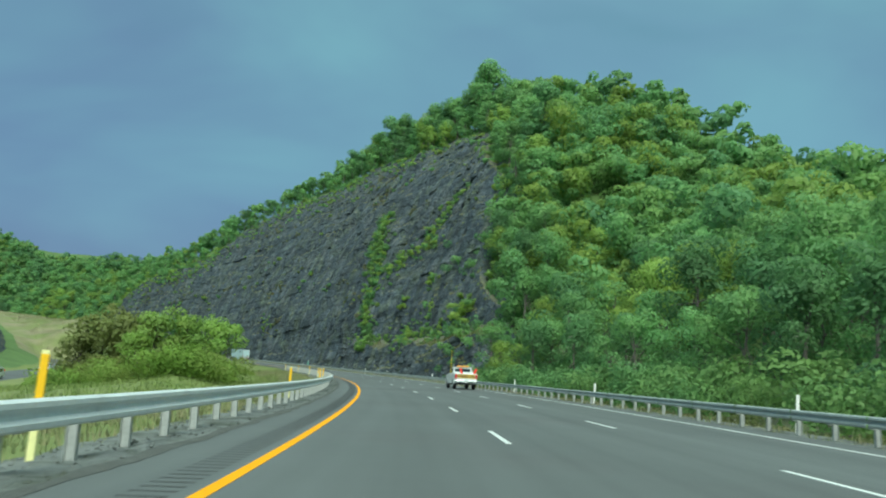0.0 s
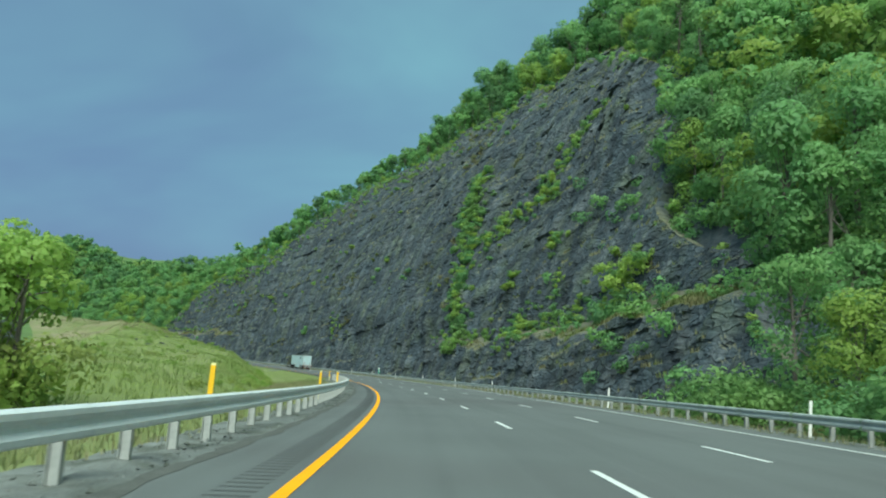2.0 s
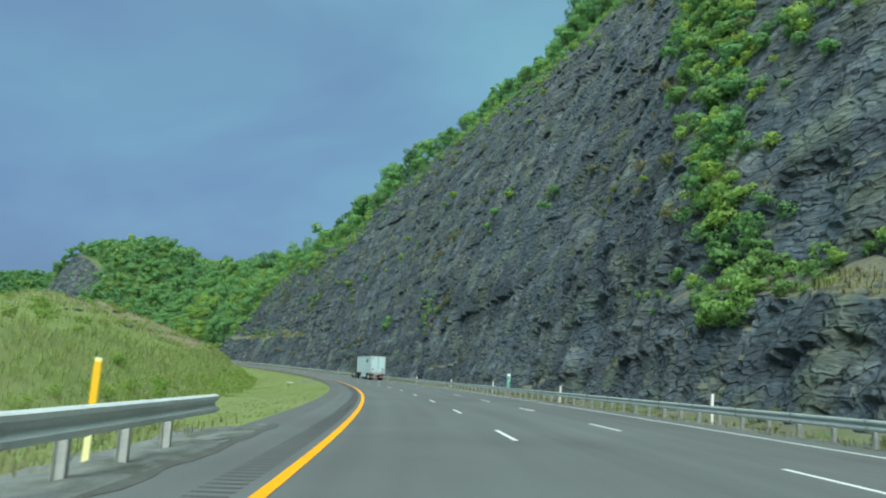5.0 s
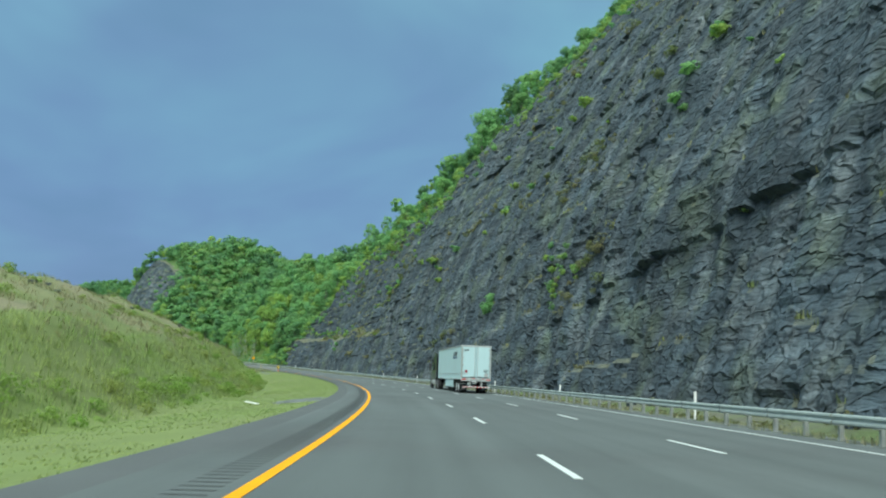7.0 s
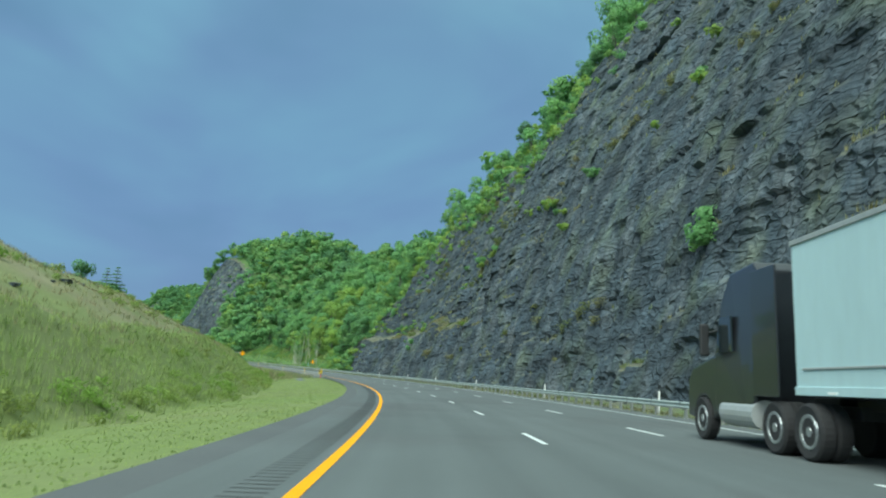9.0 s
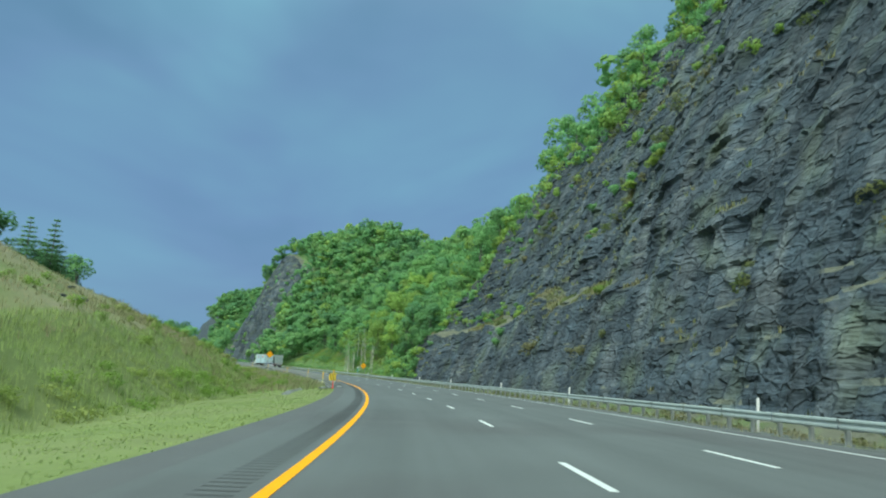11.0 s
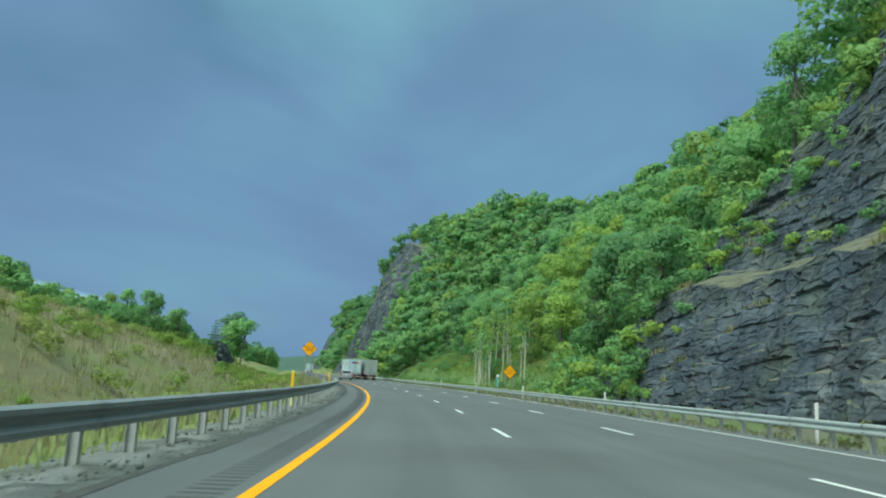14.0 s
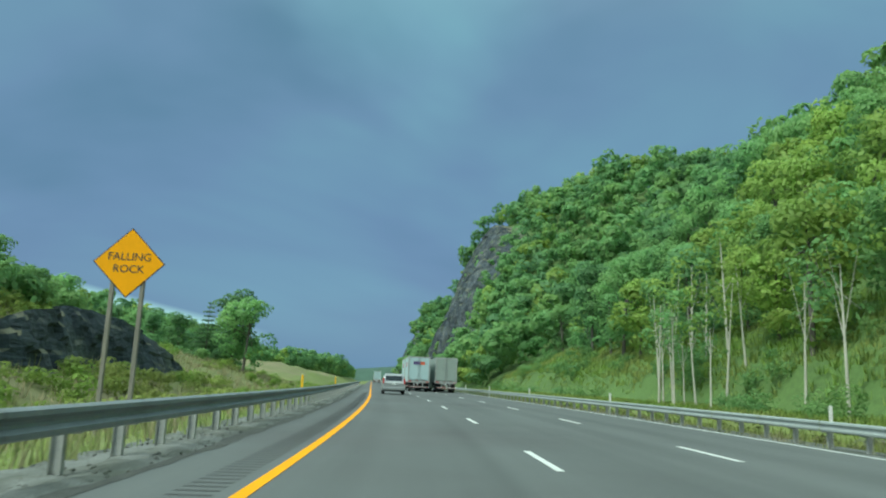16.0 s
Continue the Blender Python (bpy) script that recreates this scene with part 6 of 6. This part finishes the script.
# grass on the ledges of the rock
run = np.diff(cL, axis=1) / np.maximum(np.diff(cZ, axis=1), 0.02)
fit = (run > 0.95) & (noise2(cS[:, 1:] / 7, cZ[:, 1:] / 3.5, 71) > np.where((cS[:, 1:] > 425) & (cZ[:, 1:] < 9), 0.72, 0.42)) & (cb[:, None] > 4) & (cs[:, None] > 120)
ai, aj = np.nonzero(fit)
gl = np.random.default_rng(12)
take = gl.choice(len(ai), min(13000, len(ai)), replace=False)
ai, aj = ai[take], aj[take]
spots_l = place(cs[ai], cL[ai, aj + 1] - 0.1, cZ[ai, aj + 1], banked=False)
grass_field("ledge_grass", 0, None, None, 0.34, 0.05, 6, M_LEDGE, 13, "dry grass on the ledges of the rock", pick=spots_l[::2])
grass_field("ledge_grass", 0, None, None, 0.34, 0.05, 7, M_LEDGE, 14, "green grass on the ledges of the rock", pick=spots_l[1::2])

# small trees by the median at the start
for kind, s, lat, size in (("rust", 97, -29.0, 1.22), ("rust", 100, -31.5, 1.12), ("rust", 96, -27.0, 1.0), ("rust", 99, -34, 0.9), ("yellow", 99, -16.8, 0.70), ("yellow", 101, -19, 0.78), ("yellow", 96, -21.5, 0.72),
                           ("yellow", 95, -24.5, 0.82), ("green", 99, -23.5, 0.8), ("yellow", 91, -26, 0.6)):
    plant_tree(kind, s, lat, size, rng, "median trees")
clump_field("median_brush", [(ground_point(rng.uniform(82, 104), -rng.uniform(15, 33)), rng.uniform(1.6, 3.1)) for _ in range(75)], M_BLADE, 113, 420, 0.060, "tall yellow-green brush on the grassy median")
clump_field("median_brush", [(ground_point(rng.uniform(88, 105), -rng.uniform(14.5, 36)), rng.uniform(1.0, 2.2)) for _ in range(95)], M_LEAF_YELLOW, 111, 260, 0.10, "yellow-green brush round the median trees")
clump_field("mound_edge_brush", [(ground_point(rng.choice((rng.gauss(587, 6), rng.gauss(592, 10), rng.gauss(650, 6), rng.gauss(672, 10))), -rng.uniform(24, 46)), rng.uniform(1.2, 2.6)) for _ in range(70)], M_LEAF, 112, 240, 0.13, "green brush below the trees on the median")


# low rock outcrop on the left and stones below the cut
def outcrop(name, s0, s1, lat0, height, seed, label, lean=0.75):
    ss, zz = np.arange(s0, s1, 0.35), np.linspace(-0.6, 1, 22)
    S, Q = np.meshgrid(ss, zz, indexing="ij")
    top = height * np.sin(np.pi * np.clip((S - s0) / (s1 - s0), 0, 1)) ** 0.9
    Z = Q * top
    out = 0.8 * fractal(S / 4, Z / 4, seed, 3) + 0.45 * (hash01(np.floor(S / 1.3 + 3 * np.floor(Z / 0.8)), np.floor(Z / 0.8)) - 0.5)
    lat = lat0 - lean * Z + out
    base = land(S, lat0 + 0 * S)
    ob = sheet(name, place(S, lat, base + Z, banked=False), M_ROCK, smooth=False)
    return tagged(ob, label, "rock face", kind="structure")


outcrop("rock_outcrop", 110, 390, -72.0, 8.5, 6, "low dark rock cut beyond the opposite carriageway")
outcrop("rock_outcrop", 563, 608, -18.2, 3.9, 3, "low dark rock outcrop beside the grass", 0.42)
stone_meshes = []
for i in range(4):
    bm = bmesh.new()
    bmesh.ops.create_icosphere(bm, subdivisions=1, radius=1.0)
    r = random.Random(90 + i)
    for v in bm.verts:
        v.co *= r.uniform(0.65, 1.15)
        v.co.z *= 0.6
    me = bpy.data.meshes.new("stone")
    bm.to_mesh(me)
    bm.free()
    me.materials.append(M_ROCK)
    stone_meshes.append(me)
rng = random.Random(31)
for i in range(150):
    s = rng.uniform(125, 560)
    ob = new("stone", rng.choice(stone_meshes))
    k = rng.uniform(0.12, 0.5)
    lat = float(toe(s)) - rng.uniform(0.3, 3.0)
    ob.matrix_world = Matrix.Translation(ground_point(s, lat) + np.array([0, 0, 0.15 * k])) @ Matrix.Rotation(rng.uniform(0, 6.28), 4, "Z") @ Matrix.Diagonal((k, k * rng.uniform(0.7, 1.3), k, 1))
    tagged(ob, "loose grey stone fallen below the rock cut", "stone", "fallen stones")


# loose pebbles and scraps along the gravel strips
def grit(name, n, s_range, lat_range, small, large, mat, seed, label):
    g = np.random.default_rng(seed)
    s, lat = g.uniform(*s_range, n), g.uniform(*lat_range, n)
    r = small + (large - small) * g.random(n) ** 3
    c = place(s, lat, -0.02 - 0.17 * np.clip((-3.36 - lat) / 2.14, 0, 1) ** 2 + 0.3 * r)
    shape = np.array([(1, 0, 0), (0, 1, 0), (-1, 0, 0), (0, -1, 0), (0.1, 0, 0.7), (0, 0, -0.7)])
    v = c[:, None, :] + (shape[None] * (0.7 + 0.6 * g.random((n, 6, 1)))) * r[:, None, None]
    f = np.array([(0, 1, 4), (1, 2, 4), (2, 3, 4), (3, 0, 4), (1, 0, 5), (2, 1, 5), (3, 2, 5), (0, 3, 5)])
    faces = (f[None] + 6 * np.arange(n)[:, None, None]).reshape(-1, 3)
    return tagged(new(name, mesh_arrays(name, v.reshape(-1, 3), faces, mat)), label, "gravel", kind="stuff")


for s0, s1 in ((-5, 120), (438, 620)):
    grit("gravel_stones", 5000, (s0, s1), (-5.4, -3.4), 0.012, 0.055, M_GRAVEL, 141, "loose grey pebbles on the gravel strip")
    grit("dark_scraps", 90, (s0, s1), (-5.0, -3.4), 0.015, 0.06, M_RUBBER, 142, "dark scraps of rubber on the gravel strip")

# far ridge beyond the valley
def ridge(name, centre, length, deep, height, turn, seed, label):
    u, v = np.linspace(-1, 1, 90), np.linspace(-1, 1, 40)
    U, W = np.meshgrid(u, v, indexing="ij")
    z = height * np.clip(1 - U ** 2, 0, 1) ** 0.7 * np.clip(1 - W ** 2, 0, 1) * (1 + 0.15 * fractal(U * 4, W * 4, seed)) + 9 * fractal(U * 30, W * 18, seed + 3, 2)
    c, sn = math.cos(turn), math.sin(turn)
    x, y = U * length / 2, W * deep / 2
    return tagged(sheet(name, np.stack([centre[0] + x * c - y * sn, centre[1] + x * sn + y * c, centre[2] + z], -1), M_FAR_WOOD), label, "hill", kind="structure")


M_FAR_WOOD = material("far_woods", (0.048, 0.100, 0.066), 0.95, spread=0.45, scale=0.02, fine=0.12, bump=1.0, bump_scale=0.1)
F_R, F_A = np.meshgrid(np.concatenate([[1.0], np.geomspace(300, 9000, 40)]), np.linspace(0, 2 * np.pi, 97), indexing="ij")
F_X, F_Y = -200 + F_R * np.cos(F_A), 450 + F_R * np.sin(F_A)
tagged(sheet("ground", np.stack([F_X, F_Y, -24.5 + np.clip((F_R - 1300) / 1500, 0, 1) * (10 + 90 * fractal(F_X / 900, F_Y / 900, 15))], -1), M_FAR_WOOD),
       "wide wooded country reaching the horizon", "ground", kind="structure")
ridge("backdrop_ridge", (-330, 1700, -40), 1250, 700, 205, 0.25, 4, "distant wooded ridge beyond the valley")

# vehicles on the opposite carriageway
minivan(Matrix.Translation(place(126, -50.5, -4.19, False)) @ Matrix.Rotation(radians(float(heading(126)) + 180), 4, "Z"), M_CAR_WHITE, "white car on the opposite carriageway")
minivan(Matrix.Translation(place(190, -55.0, -4.19, False)) @ Matrix.Rotation(radians(float(heading(196)) + 180), 4, "Z"), M_SILVER, "grey van on the opposite carriageway")


# gravel aprons, a plank and a lid beside the shoulder
for s0, s1, near, far in ((427.0, 456.0, (-7.4, -7.3, -6.2, -5.6), (-8.2, -8.5, -8.4, -7.2)), (274.5, 280.5, (-4.1, -4.1, -4.1, -4.1), (-7.0, -7.6, -7.6, -7.0))):
    S, Q = np.meshgrid(np.linspace(s0, s1, 50), np.linspace(0, 1, 12), indexing="ij")
    steps = np.linspace(s0, s1, 4)
    L = np.interp(S, steps, near) * (1 - Q) + np.interp(S, steps, far) * Q + 0.35 * fractal(S / 2.5, Q * 0, 62)
    edge_in = np.minimum(np.minimum(S - s0, s1 - S), 3 * np.minimum(Q, 1 - Q))
    z = land(S, L) + 0.06 - 0.12 * np.clip(1 - (edge_in + 0.5 * fractal(S, L, 61)) / 0.5, 0, 1)
    tagged(sheet("gravel_apron", place(S, L, z, banked=False), M_GRAVEL), "grey gravel apron let into the grass", "gravel", kind="structure")
plank = new("plank", bpy.data.meshes.new("plank"))
bm = block((0.16, 1.5, 0.05), (0, 0, 0.03), 0.01)
bm.to_mesh(plank.data)
bm.free()
plank.data.materials.append(M_PLASTIC_WHITE)
plank.matrix_world = Matrix.Translation(ground_point(276.5, -8.2) + np.array([0, 0, 0.10])) @ Matrix.Rotation(1.1, 4, "Z")
tagged(plank, "white painted plank lying in the grass", "plank")
lid = new("lid", bpy.data.meshes.new("lid"))
bm = bar((0, 0, 0), (0, 0, 0.04), 0.26, 0.24, 20)
bm.to_mesh(lid.data)
bm.free()
lid.data.materials.append(M_PLASTIC_WHITE)
lid.matrix_world = on_road(440.5, -3.62, 0.02)
tagged(lid, "round white lid lying on the gravel shoulder", "lid")

# dark stones showing through the grass of the mound
for i in range(60):
    s, lat, k = rng.uniform(180, 470), -rng.uniform(25, 38), rng.uniform(0.15, 0.55)
    ob = new("stone", rng.choice(stone_meshes))
    ob.matrix_world = Matrix.Translation(ground_point(s, lat) + np.array([0, 0, 0.12])) @ Matrix.Rotation(rng.uniform(0, 6.28), 4, "Z") @ Matrix.Diagonal((k, k * 1.3, k, 1))
    tagged(ob, "dark stone showing through the mound's dry grass", "stone", "mound stones")
